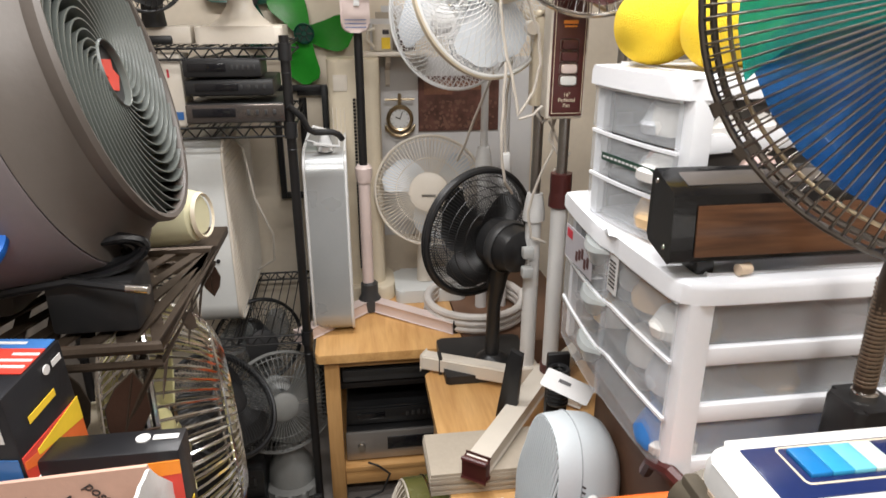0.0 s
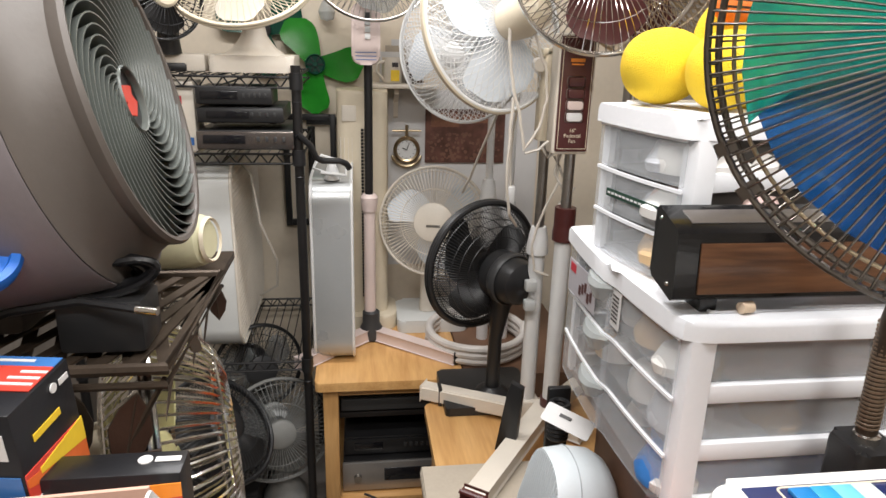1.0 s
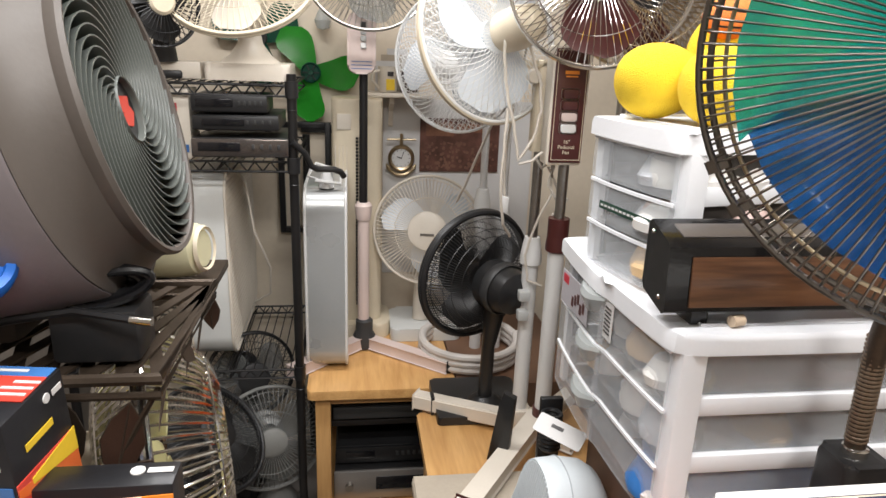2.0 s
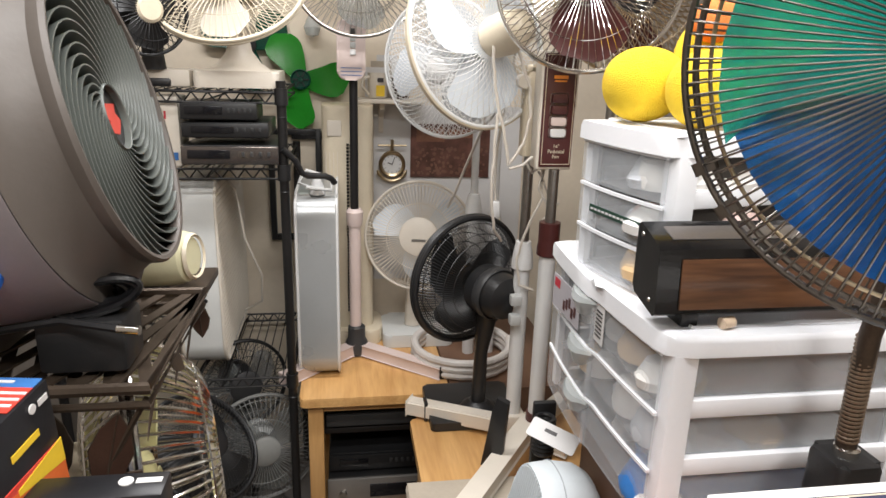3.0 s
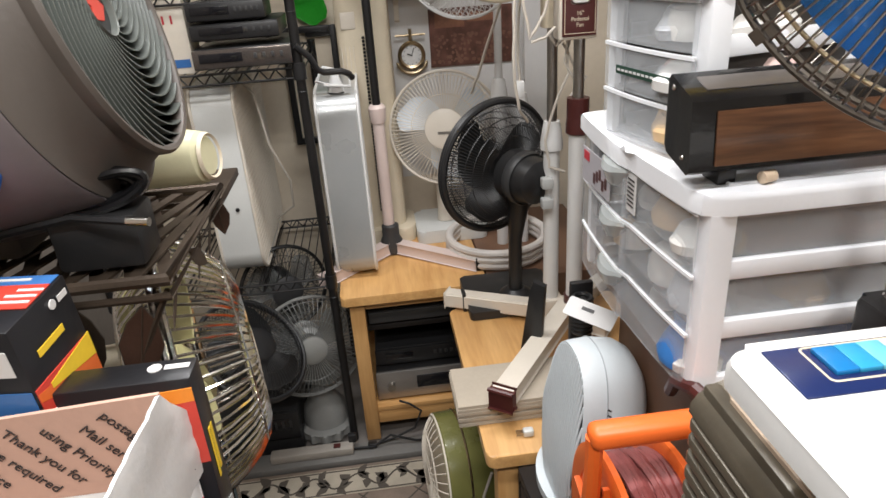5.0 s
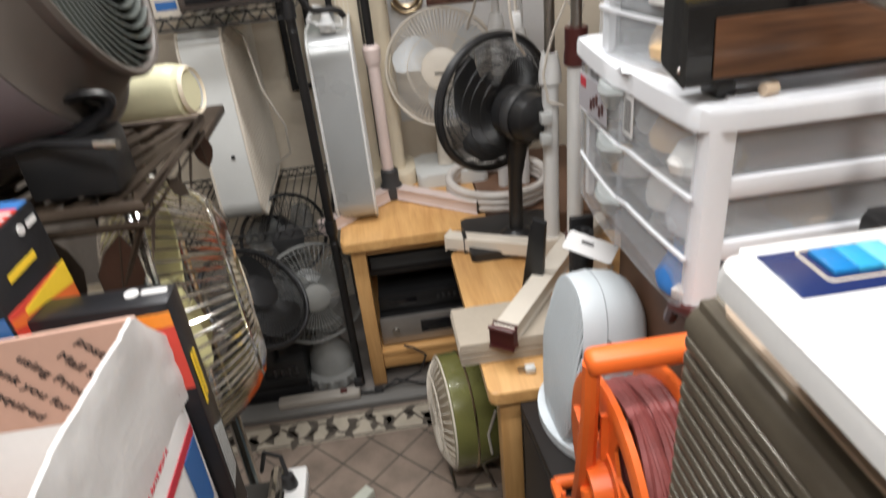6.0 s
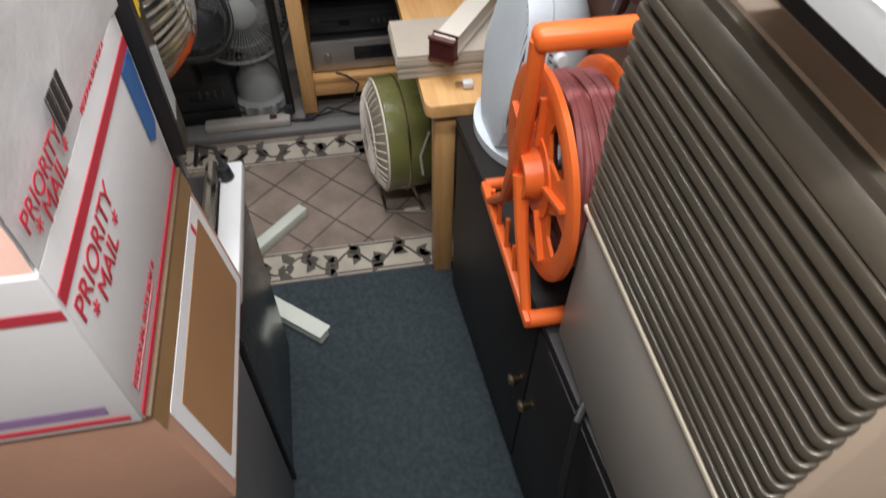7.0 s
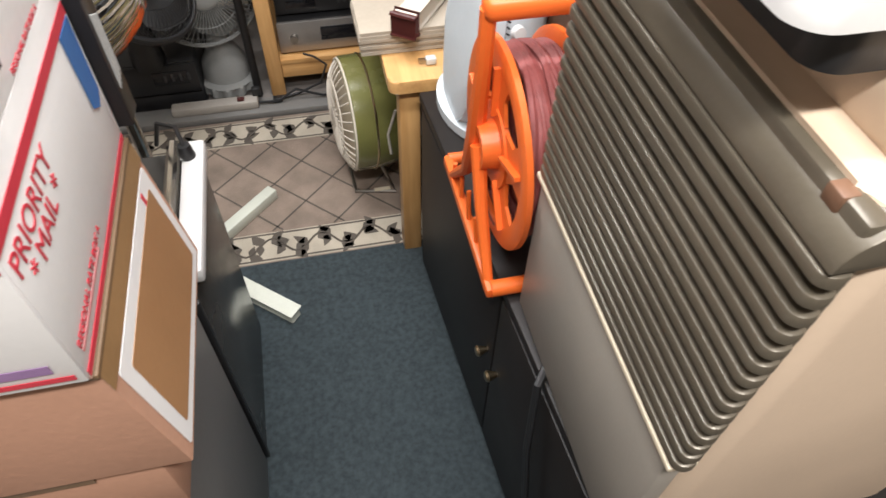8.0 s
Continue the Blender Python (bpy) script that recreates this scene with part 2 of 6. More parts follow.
def slab(outline, z0, z1, m=None, bm=None, bev=0.0):
    """A flat plate from an outline in x, y."""
    bm = bm or bmesh.new()
    m = m or Matrix.Identity(4)
    lo = [bm.verts.new(m @ Vector((x, y, z0))) for x, y in outline]
    hi = [bm.verts.new(m @ Vector((x, y, z1))) for x, y in outline]
    bm.faces.new(lo[::-1])
    top = bm.faces.new(hi)
    n = len(lo)
    for i in range(n):
        bm.faces.new((lo[i], lo[(i + 1) % n], hi[(i + 1) % n], hi[i]))
    if bev:
        bmesh.ops.bevel(bm, geom=list(top.edges), offset=bev, segments=2, affect="EDGES", profile=0.5)
    return bm


def rrect(x0, y0, x1, y1, r, n=6):
    out = []
    for cx, cy, a in ((x1 - r, y1 - r, 0), (x0 + r, y1 - r, 90), (x0 + r, y0 + r, 180), (x1 - r, y0 + r, 270)):
        for k in range(n + 1):
            t = radians(a + 90 * k / n)
            out.append((cx + r * math.cos(t), cy + r * math.sin(t)))
    return out


def words(name, text, size, m, material, parent, label="", width=0.0):
    cu = bpy.data.curves.new(name, "FONT")
    cu.body, cu.size, cu.extrude, cu.align_x, cu.align_y = text, size, 0.0003, "CENTER", "CENTER"
    ob = bpy.data.objects.new(name, cu)
    me = bpy.data.meshes.new_from_object(ob)
    bpy.data.objects.remove(ob)
    bm = bmesh.new()
    bm.from_mesh(me)
    if width:
        xs = [v.co.x for v in bm.verts]
        k = width / (max(xs) - min(xs))
        bm.transform(Matrix.Diagonal((k, k, 1, 1)))
    bm.transform(m)
    return part(name, bm, material, parent, label or text.lower(), smooth=False)


def face_pose(at, right, up):
    """A pose for flat things: local x along right, y along up, z out of the face."""
    x, y = Vector(right).normalized(), Vector(up).normalized()
    z = x.cross(y)
    return Matrix.Translation(at) @ Matrix((x, y, z)).transposed().to_4x4()


def bars(name, rows, m, material, parent, label="small unreadable print"):
    """Rows of (x, y, width, height) flat bars on a face."""
    bm = bmesh.new()
    for x, y, w, h in rows:
        box(x - w / 2, y - h / 2, 0.0002, x + w / 2, y + h / 2, 0.0008, bm=bm, m=m)
    return part(name, bm, material, parent, label, smooth=False)


# ---- fans ----
def grille(m, R, depth, r0, n, wire, swirl=0.0, both=False, rings=(), flat=0.35, sides=4, rim=0.003, steps=7, bm=None):
    """Radial wires from a centre disc of radius r0 out to the rim, bulged by depth; rings are shares of R."""
    bm = bm or bmesh.new()

    def at(f, a, s):
        r = r0 + (R - r0) * f
        h = depth * (1 - max(0.0, (f - flat) / (1 - flat)) ** 2.2)
        t = a + s * f
        return m @ Vector((r * math.cos(t), r * math.sin(t), h))

    for s in ((swirl, -swirl) if both else (swirl,)):
        for k in range(n):
            a = 2 * math.pi * k / n
            tube([at(i / steps, a, s) for i in range(steps + 1)], wire, sides, bm, caps=False)
    for q in rings:
        f = (q * R - r0) / (R - r0)
        h = depth * (1 - max(0.0, (f - flat) / (1 - flat)) ** 2.2)
        ring(m @ Matrix.Translation((0, 0, h)), q * R, wire * 1.1, 48, 4, bm)
    ring(m, R, rim, 72, 8, bm)
    return bm


def blade(m, a, r0, r1, width, pitch=0.5, sweep=0.35, round_=1.0, th=0.0018, bm=None):
    """One rounded, pitched fan blade at angle a."""
    bm = bm or bmesh.new()
    nr, nc = 9, 7
    for side in (0, 1):
        g = []
        for i in range(nr + 1):
            f = i / nr
            r = r0 + (r1 - r0) * f
            w = width * (0.45 + 0.75 * f) * (math.sqrt(max(0.02, 1 - max(0, (f - 0.62) / 0.38) ** 2)) if round_ else 1)
            row = []
            for j in range(nc + 1):
                c = j / nc - 0.5
                ang = a + sweep * f * f + c * w / max(r, 0.02)
                z = c * w * pitch * (1.1 - 0.5 * f) + 0.12 * w * (c * c - 0.25) + (th if side else 0)
                row.append(bm.verts.new(m @ Vector((r * math.cos(ang), r * math.sin(ang), z))))
            g.append(row)
        for i in range(nr):
            for j in range(nc):
                q = (g[i][j], g[i][j + 1], g[i + 1][j + 1], g[i + 1][j])
                bm.faces.new(q if side else q[::-1])
        edge = g[0] + [r_[-1] for r_ in g[1:]] + g[-1][-2::-1] + [r_[0] for r_ in g[-2:0:-1]]
        if side == 0:
            first = edge
        else:
            n = len(edge)
            for k in range(n):
                bm.faces.new((first[k], first[(k + 1) % n], edge[(k + 1) % n], edge[k]))
    return bm


def head(parent, m, R, cage, blade_mat, hub_mat, motor_mat, n=60, wire=0.0009, blades=3, bw=0.13, front=0.035, back=0.045, r0=0.05, swirl=0.0, both=False,
         rings=(0.7,), rim=0.004, rim_mat=None, motor=(0.05, 0.10), pitch=0.5, start=0.4, sweep=0.35, cap=True, rear_n=None):
    """The head of a fan at the pose m, whose z axis is the way it blows."""
    part("front_grille", grille(m @ Matrix.Translation((0, 0, 0.004)), R, front, r0, n, wire, swirl, both, rings, rim=rim), cage, parent)
    back_m = m @ pose(0, 0, -0.004, 180)
    part("rear_grille", grille(back_m, R, back, r0 * 0.9, rear_n or n, wire, -swirl * 0.7, both, rings, rim=rim), cage, parent)
    if rim_mat:
        bm = bmesh.new()
        lathe([(R + rim, -0.008), (R + rim * 1.8, -0.005), (R + rim * 1.8, 0.005), (R + rim, 0.008), (R + rim, -0.008)], m, 72, bm)
        part("rim", bm, rim_mat, parent)
    if cap:
        part("hub_cap", lathe([(0, front + 0.009), (r0 * 0.8, front + 0.008), (r0 * 1.02, front + 0.003), (r0 * 1.04, front - 0.003), (0, front - 0.004)], m, 36), hub_mat, parent)
    part("spinner", lathe([(0, 0.018), (0.018, 0.014), (R * 0.2, 0.0), (R * 0.2, -0.02), (0, -0.02)], m, 28), blade_mat, parent)
    for k in range(blades):
        part("blade", blade(m, start + 2 * math.pi * k / blades, R * 0.17, R * 0.9, bw, pitch, sweep), blade_mat, parent)
    mr, ml = motor
    part("motor_housing", lathe([(mr * 0.6, -back + 0.004), (mr, -back - 0.006), (mr * 1.05, -back - ml * 0.45), (mr * 0.85, -back - ml * 0.85), (mr * 0.4, -back - ml), (0, -back - ml)], m, 32), motor_mat, parent)

# ---- the room ----
X0, X1, Y0, Y1, ZC = -0.75, 1.15, -1.6, 2.32, 2.40
setting(part("floor", box(X0 - 0.1, Y0 - 0.1, -0.12, X1 + 0.1, Y1 + 0.1, -0.006), FLOORM), "grey vinyl floor under rugs and shelving", "floor")
setting(part("ceiling", box(X0 - 0.1, Y0 - 0.1, ZC, X1 + 0.1, Y1 + 0.1, ZC + 0.1), CEIL), "plain off-white painted ceiling", "ceiling")
setting(part("wall_north", box(X0 - 0.1, Y1, -0.006, X1 + 0.1, Y1 + 0.1, ZC), WALL), "beige painted wall behind the fans", "wall")
# three unseen closing walls, coloured dark so that less light bounces
setting(part("wall_south", box(X0 - 0.1, Y0 - 0.1, -0.006, X1 + 0.1, Y0, ZC), WALLD), "plain unseen wall, darkened to cut bounced light", "wall")
setting(part("wall_west", box(X0 - 0.1, Y0, -0.006, X0, Y1, ZC), WALLD), "unseen wall behind the wire shelf, darkened to cut bounced light", "wall")
setting(part("wall_east", box(X1, Y0, -0.006, X1 + 0.1, Y1, ZC), WALLD), "plain unseen wall, darkened to cut bounced light", "wall")

rug = thing("patterned_rug", "brown diamond-patterned rug with a scrolling leaf border", "rug", (0.1, 1.3, 0))
part("field", box(-0.7, 1.03, -0.004, 0.42, 1.62, 0.003, 0.002), RUG, rug)
for y0, y1 in ((1.035, 1.135), (1.50, 1.605)):
    part("border_band", box(-0.69, y0, 0.003, 0.415, y1, 0.0045), RUGB, rug, "cream border with dark leaf scrolls")
    bm = bmesh.new()
    for y in (y0 + 0.004, y1 - 0.009):
        box(-0.69, y, 0.0045, 0.415, y + 0.005, 0.0052, bm=bm)
    yc, amp = (y0 + y1) / 2, 0.026
    vine = [(-0.68 + 0.01 * i, yc + amp * math.sin(i * 0.48), 0.0047) for i in range(110)]
    tube(vine, 0.0034, 4, bm)
    for i in range(3, 108, 3):
        px, py, _ = vine[i]
        for s in (-1, 1):
            a = (0.7 if (i // 3) % 2 else 2.2) * s + random.uniform(-0.4, 0.4)
            ln, wd = random.uniform(0.034, 0.050), random.uniform(0.011, 0.017)
            o = [(-0.1 * ln, 0), (0.3 * ln, -wd), (0.6 * ln, -0.5 * wd), (ln, 0.35 * wd), (0.75 * ln, 0.7 * wd), (0.35 * ln, wd)]
            slab(o, 0, 0.0007, Matrix.Translation((px, py, 0.0047)) @ pose(0, 0, 0, 0, 0, math.degrees(a)), bm)
    part("leaf_scroll", bm, RUGD, rug, "dark brown leaf scroll")
for k in range(-3, 4):
    for s in (-1, 1):
        m = Matrix.Translation((k * 0.165 - 0.14, 1.318, 0)) @ pose(0, 0, 0, 0, 0, s * 45)
        part("diamond_line", box(-0.253, -0.0022, 0.003, 0.253, 0.0022, 0.0042, m=m), RUGD, rug)

mat_ob = thing("carpet_mat", "dark teal looped carpet mat in the aisle", "carpet", (0.2, 0.4, 0))
part("sheet", box(-0.7, -1.5, -0.004, 1.1, 1.032, 0.004, 0.002), MAT_, mat_ob)
sill = setting(part("floor_board", box(-0.7, 1.625, -0.006, 0.45, 1.70, 0.02, 0.004), mat("grey_board_paint", (0.19, 0.185, 0.175), 0.5, vary=0.15)), "painted grey board along the floor", "board")

strip = thing("power_strip", "beige power strip with a rocker switch on the floor board", "power strip", (-0.15, 1.655, 0.02))
part("body", box(-0.26, 1.645, 0.02, 0.0, 1.685, 0.048, 0.006), mat("putty_plastic", (0.38, 0.35, 0.31), 0.5), strip)
part("switch", box(-0.062, 1.655, 0.046, -0.04, 1.672, 0.054, 0.002), MAROON, strip, "dark red rocker switch")
part("cord", tube([(0.0, 1.665, 0.03), (0.06, 1.66, 0.03), (0.12, 1.67, 0.06), (0.2, 1.665, 0.03), (0.3, 1.68, 0.012)], 0.004, 8), BLACK, strip, "black cord")
part("cord", tube([(0.05, 1.672, 0.024), (0.13, 1.69, 0.03), (0.2, 1.69, 0.06), (0.225, 1.695, 0.12), (0.19, 1.70, 0.15), (0.16, 1.72, 0.15)], 0.0038, 8), BLACK, strip, "black cord")
part("plug", box(0.045, 1.66, 0.022, 0.075, 1.68, 0.038, 0.004), BLACK, strip, "black plug")
part("plug", box(-0.015, 1.672, 0.046, 0.012, 1.692, 0.075, 0.005), BLACK, strip, "black plug")


# ---- oak tables ----
def table(x0, y0, x1, y1, top, label, shelves=()):
    t = thing("oak_side_table", label, "table", ((x0 + x1) / 2, (y0 + y1) / 2, 0), "oak side tables")
    part("tabletop", slab(rrect(x0, y0, x1, y1, 0.02), top - 0.028, top, bev=0.006), OAK, t)
    i, w = 0.022, 0.045
    for lx in (x0 + i, x1 - i - w):
        for ly in (y0 + i, y1 - i - w):
            part("leg", box(lx, ly, 0, lx + w, ly + w, top - 0.028, 0.004), OAKZ, t)
    for ly in (y0 + i + 0.01, y1 - i - 0.03):
        part("apron", box(x0 + i + w, ly, top - 0.06, x1 - i - w, ly + 0.02, top - 0.028, 0.002), OAKX, t)
    for lx in (x0 + i + 0.01, x1 - i - 0.03):
        part("apron", box(lx, y0 + i + w, top - 0.06, lx + 0.02, y1 - i - w, top - 0.028, 0.002), OAK, t)
    for z in shelves:
        # upper shelf is black: the shade below the tabletop put into its colour
        part("shelf", box(x0 + i + 0.012, y0 + i + (0.006 if z < 0.2 else 0.05), z - 0.018, x1 - i - 0.012, y1 - i - 0.01, z, 0.002), OAKX if z < 0.2 else BLACKWOOD, t)
    if shelves:
        part("rail", box(x0 + i + w, y0 + i + 0.008, 0.06, x1 - i - w, y0 + i + 0.03, shelves[0] - 0.018, 0.003), OAKX, t)
    return t


TA = table(0.02, 1.705, 0.46, 2.27, 0.547, "honey oak side table holding audio decks on its shelves", (0.125, 0.405))
TB = table(0.325, 0.985, 0.80, 1.58, 0.547, "honey oak side table with fan stands and cardboard on it")


def deck(name, label, x0, y0, z0, x1, y1, z1, body, face, display=None, buttons=0, knob=False):
    d = thing(name, label, "audio deck", ((x0 + x1) / 2, (y0 + y1) / 2, z0))
    part("case", box(x0, y0 + 0.012, z0, x1, y1, z1, 0.004), body, d)
    part("front_panel", box(x0 - 0.002, y0, z0 + 0.003, x1 + 0.002, y0 + 0.012, z1 - 0.002, 0.003), face, d)
    if display:
        a, b = display
        part("display", box(x0 + (x1 - x0) * a, y0 - 0.002, z0 + (z1 - z0) * 0.35, x0 + (x1 - x0) * b, y0 + 0.002, z1 - (z1 - z0) * 0.22, 0.001), SCREEN, d)
    for k in range(buttons):
        bx = x1 - (x1 - x0) * 0.38 + k * (x1 - x0) * 0.36 / max(buttons, 1)
        part("button", box(bx, y0 - 0.003, z0 + (z1 - z0) * 0.45, bx + (x1 - x0) * 0.03, y0 + 0.002, z0 + (z1 - z0) * 0.7, 0.0008), DARKGREY, d)
    if knob:
        part("knob", cyl((x0 + 0.045, y0 + 0.002, (z0 + z1) / 2), (x0 + 0.045, y0 - 0.012, (z0 + z1) / 2), 0.012), STEEL, d)
    for fx in (x0 + 0.03, x1 - 0.03):
        part("foot", cyl((fx, y0 + 0.04, z0 - 0.004), (fx, y0 + 0.04, z0 + 0.002), 0.009, seg=12), BLACK, d)
    return d


SILVERF = mat("brushed_silver_face", (0.36, 0.34, 0.32), 0.35, 0.7, vary=0.1)
deck("stereo_receiver", "silver-faced receiver on the bottom shelf of the oak table", 0.095, 1.76, 0.129, 0.40, 2.1, 0.235, BLACK, SILVERF, (0.42, 0.98), 0, True)
deck("cassette_deck", "dark tape deck stacked on the receiver", 0.10, 1.79, 0.241, 0.40, 2.1, 0.30, BLACK, BLACK, (0.1, 0.4), 6)
deck("telephone_answering_deck", "grey sloping desk phone console with dark keys", 0.095, 1.77, 0.411, 0.39, 2.05, 0.455, DARKGREY, DARKGREY, None, 0)
keys = thing("keypad_console", "dark grey keypad console on the upper table shelf", "phone", (0.25, 1.83, 0.459))
part("body", box(0.11, 1.79, 0.459, 0.37, 1.95, 0.478, 0.006), DARKGREY, keys)
for r in range(3):
    for c in range(7):
        part("key", box(0.13 + c * 0.03, 1.80 + r * 0.035, 0.476, 0.153 + c * 0.03, 1.825 + r * 0.035, 0.486, 0.002, 1), BLACK, keys)

# ---- wire shelving ----
ws = thing("wire_shelving_unit", "black wire shelving unit loaded with fans and tape decks", "shelf", (-0.3, 1.95, 0))
for px, py in ((0.0, 1.747), (0.0, 2.24), (-0.62, 1.747), (-0.62, 2.24)):
    part("post", cyl((px, py, 0), (px, py, 1.43 if py < 2 else 1.215), 0.0125, seg=16), BLACKMET, ws)
for sz in (0.60, 1.205, 1.40):
    bm = bmesh.new()
    for y in (1.747, 2.24):
        for z in (sz, sz - 0.026):
            tube([(-0.62, y, z), (0.0, y, z)], 0.0032, 6, bm)
        for k in range(31):
            xa = -0.62 + k * 0.02
            tube([(xa, y, sz - (0.026 if k % 2 else 0)), (xa + 0.02, y, sz - (0 if k % 2 else 0.026))], 0.002, 4, bm)
    for x in (-0.62, -0.42, -0.2, 0.0):
        for z in (sz, sz - 0.026):
            tube([(x, 1.747, z), (x, 2.24, z)], 0.003, 6, bm)
    for k in range(25):
        tube([(-0.62 + k * 0.0258, 1.747, sz + 0.004), (-0.62 + k * 0.0258, 2.24, sz + 0.004)], 0.0017, 4, bm)
    part("wire_shelf", bm, BLACKMET, ws)
    for px, py in ((0.0, 1.747), (-0.62, 1.747)):
        part("foot_ring", ring(pose(px, py, sz - 0.06), 0.0128, 0.0012, 16, 4), BLACK, ws)
        part("collar", cyl((px, py, sz - 0.03), (px, py, sz + 0.012), 0.017, seg=16), BLACK, ws)

deck("clock_radio", "black clock radio with a red display on the wire shelf", -0.245, 1.73, 1.33, -0.062, 1.88, 1.375, BLACK, BLACK, (0.05, 0.55), 5)
deck("video_recorder", "dark grey video recorder stacked on the wire shelf", -0.245, 1.73, 1.285, -0.035, 1.95, 1.325, BLACK, BLACK, (0.1, 0.6), 4)
deck("disc_player", "silver-fronted disc player on the wire shelf", -0.25, 1.725, 1.217, -0.012, 1.98, 1.268, BLACK, mat("smoked_silver_face", (0.16, 0.14, 0.13), 0.16, 0.75, vary=0.1), (0.06, 0.5), 4)
deck("black_floor_deck", "black video deck on the floor under the shelf", -0.42, 1.712, 0.06, -0.165, 1.95, 0.165, BLACK, BLACK, (0.5, 0.9), 4)
bb = thing("black_case", "low black case under the video deck", "case", (-0.3, 1.85, 0))
part("shell", box(-0.42, 1.72, -0.006, -0.16, 2.0, 0.055, 0.008), BLACK, bb)
wc = thing("white_carton", "small white carton with red marks on the wire shelf", "box", (-0.30, 1.8, 1.21))
part("carton", box(-0.345, 1.76, 1.209, -0.258, 1.86, 1.385, 0.002), CREAMW, wc)
bars("red_mark", [(-0.01, 0.03, 0.005, 0.02), (0.01, 0.03, 0.005, 0.02)], face_pose((-0.30, 1.7595, 1.31), (1, 0, 0), (0, 0, 1)), REDINK, wc, "red marks")
bars("blue_mark", [(0.01, -0.035, 0.05, 0.02)], face_pose((-0.30, 1.7595, 1.27), (1, 0, 0), (0, 0, 1)), BLUEINK, wc, "blue lettering shown as a bar")


# ---- box fans ----
def box_fan(x0, y0, z0, w, d, h, body, trim, label):
    f = thing("box_fan", label, "fan", (x0 + w / 2, y0 + d / 2, z0), "box fans")
    o = rrect(y0, z0, y0 + d, z0 + h, 0.07, 8)
    m = Matrix(((0, 0, 1, 0), (1, 0, 0, 0), (0, 1, 0, 0), (0, 0, 0, 1)))
    bm = bmesh.new()
    inner = rrect(y0 + 0.012, z0 + 0.012, y0 + d - 0.012, z0 + h - 0.012, 0.06, 8)
    n = len(o)
    loops = [[bm.verts.new((x, a, b)) for a, b in q] for x, q in ((x0, o), (x0 + w, o), (x0 + w, inner), (x0, inner))]
    for i in range(4):
        A, B = loops[i], loops[(i + 1) % 4]
        for k in range(n):
            bm.faces.new((A[k], A[(k + 1) % n], B[(k + 1) % n], B[k]))
    part("shell", bm, body, f)
    for x in (x0 - 0.001, x0 + w + 0.001):
        part("edge_trim", tube([(x, a, b) for a, b in o], 0.0045, 6, closed=True), trim, f)
        bm = bmesh.new()
        for k in range(int(d / 0.016)):
            y = y0 + 0.02 + k * 0.016
            tube([(x, y, z0 + 0.02), (x, y, z0 + h - 0.02)], 0.0022, 4, bm)
        for k in range(int(h / 0.016)):
            z = z0 + 0.02 + k * 0.016
            tube([(x, y0 + 0.02, z), (x, y0 + d - 0.02, z)], 0.0022, 4, bm)
        part("grille", bm, trim, f)
    hm = aim((x0 + w / 2, y0 + d / 2, z0 + h / 2), (1, 0, 0))
    for k in range(5):
        part("blade", blade(hm, k * 1.2566, 0.04, d * 0.44, 0.16), GREYBL, f)
    part("hub", lathe([(0, 0.03), (0.05, 0.02), (0.06, -0.03), (0, -0.03)], hm, 24), GREYBL, f)
    for yy in (y0 + 0.08, y0 + d - 0.1):
        part("foot", box(x0 - 0.004, yy, z0 - 0.006, x0 + w + 0.004, yy + 0.03, z0 + 0.008, 0.003), trim, f)
    return f


WBOX = box_fan(-0.305, 1.80, 0.613, 0.112, 0.48, 0.555, LIGHTG, CREAMW, "white metal box fan standing on the wire shelf")
part("screw", cyl((-0.235, 1.803, 0.82), (-0.235, 1.797, 0.82), 0.006, seg=12), BLACK, WBOX)
part("cord", tube([(-0.19, 1.92, 1.16), (-0.15, 1.9, 1.12), (-0.13, 1.88, 0.98), (-0.09, 1.9, 0.86), (-0.10, 1.95, 0.76), (-0.16, 2.0, 0.71)], 0.0035, 6), CORDW, WBOX, "white cord")
GBOX = box_fan(0.02, 1.815, 0.553, 0.113, 0.46, 0.565, GREYE, WHITEP, "grey enamelled box fan with white trim on the oak table")
part("carry_clip", lathe([(0.022, 0), (0.02, 0.02), (0.011, 0.045), (0.012, 0.06), (0, 0.062)], Matrix.Translation((0.08, 1.86, 1.115)), 20), WHITEP, GBOX)
part("cord", tube([(0.08, 1.85, 1.13), (0.03, 1.84, 1.15), (0.05, 1.88, 1.18), (0.12, 1.87, 1.16), (0.12, 1.84, 1.13), (0.05, 1.83, 1.14)], 0.0045, 6), WHITEP, GBOX, "coiled white cord")
cordb = thing("black_power_cord", "thick black power cord draped over the shelf post", "cord", (0.05, 1.78, 1.2))
part("cord", tube([(0.0, 1.73, 1.26), (0.03, 1.74, 1.23), (0.045, 1.75, 1.195), (0.06, 1.76, 1.185), (0.085, 1.77, 1.183), (0.105, 1.775, 1.182), (0.122, 1.78, 1.174), (0.13, 1.79, 1.16)], 0.0085, 10), BLACK, cordb)

# ---- tower fan, wall things ----
tw = thing("tower_fan", "tall cream tower fan with a slotted grille behind the stand fan", "fan", (0.165, 2.17, 0.55))
part("body", slab(rrect(0.088, 2.10, 0.25, 2.26, 0.035), 0.56, 1.345, bev=0.01), CREAM, tw)
part("base", slab(rrect(0.06, 2.06, 0.28, 2.268, 0.05), 0.548, 0.60, bev=0.012), CREAM, tw)
part("handle_recess", box(0.105, 2.096, 1.25, 0.15, 2.105, 1.30, 0.004), CREAMW, tw)
bm = bmesh.new()
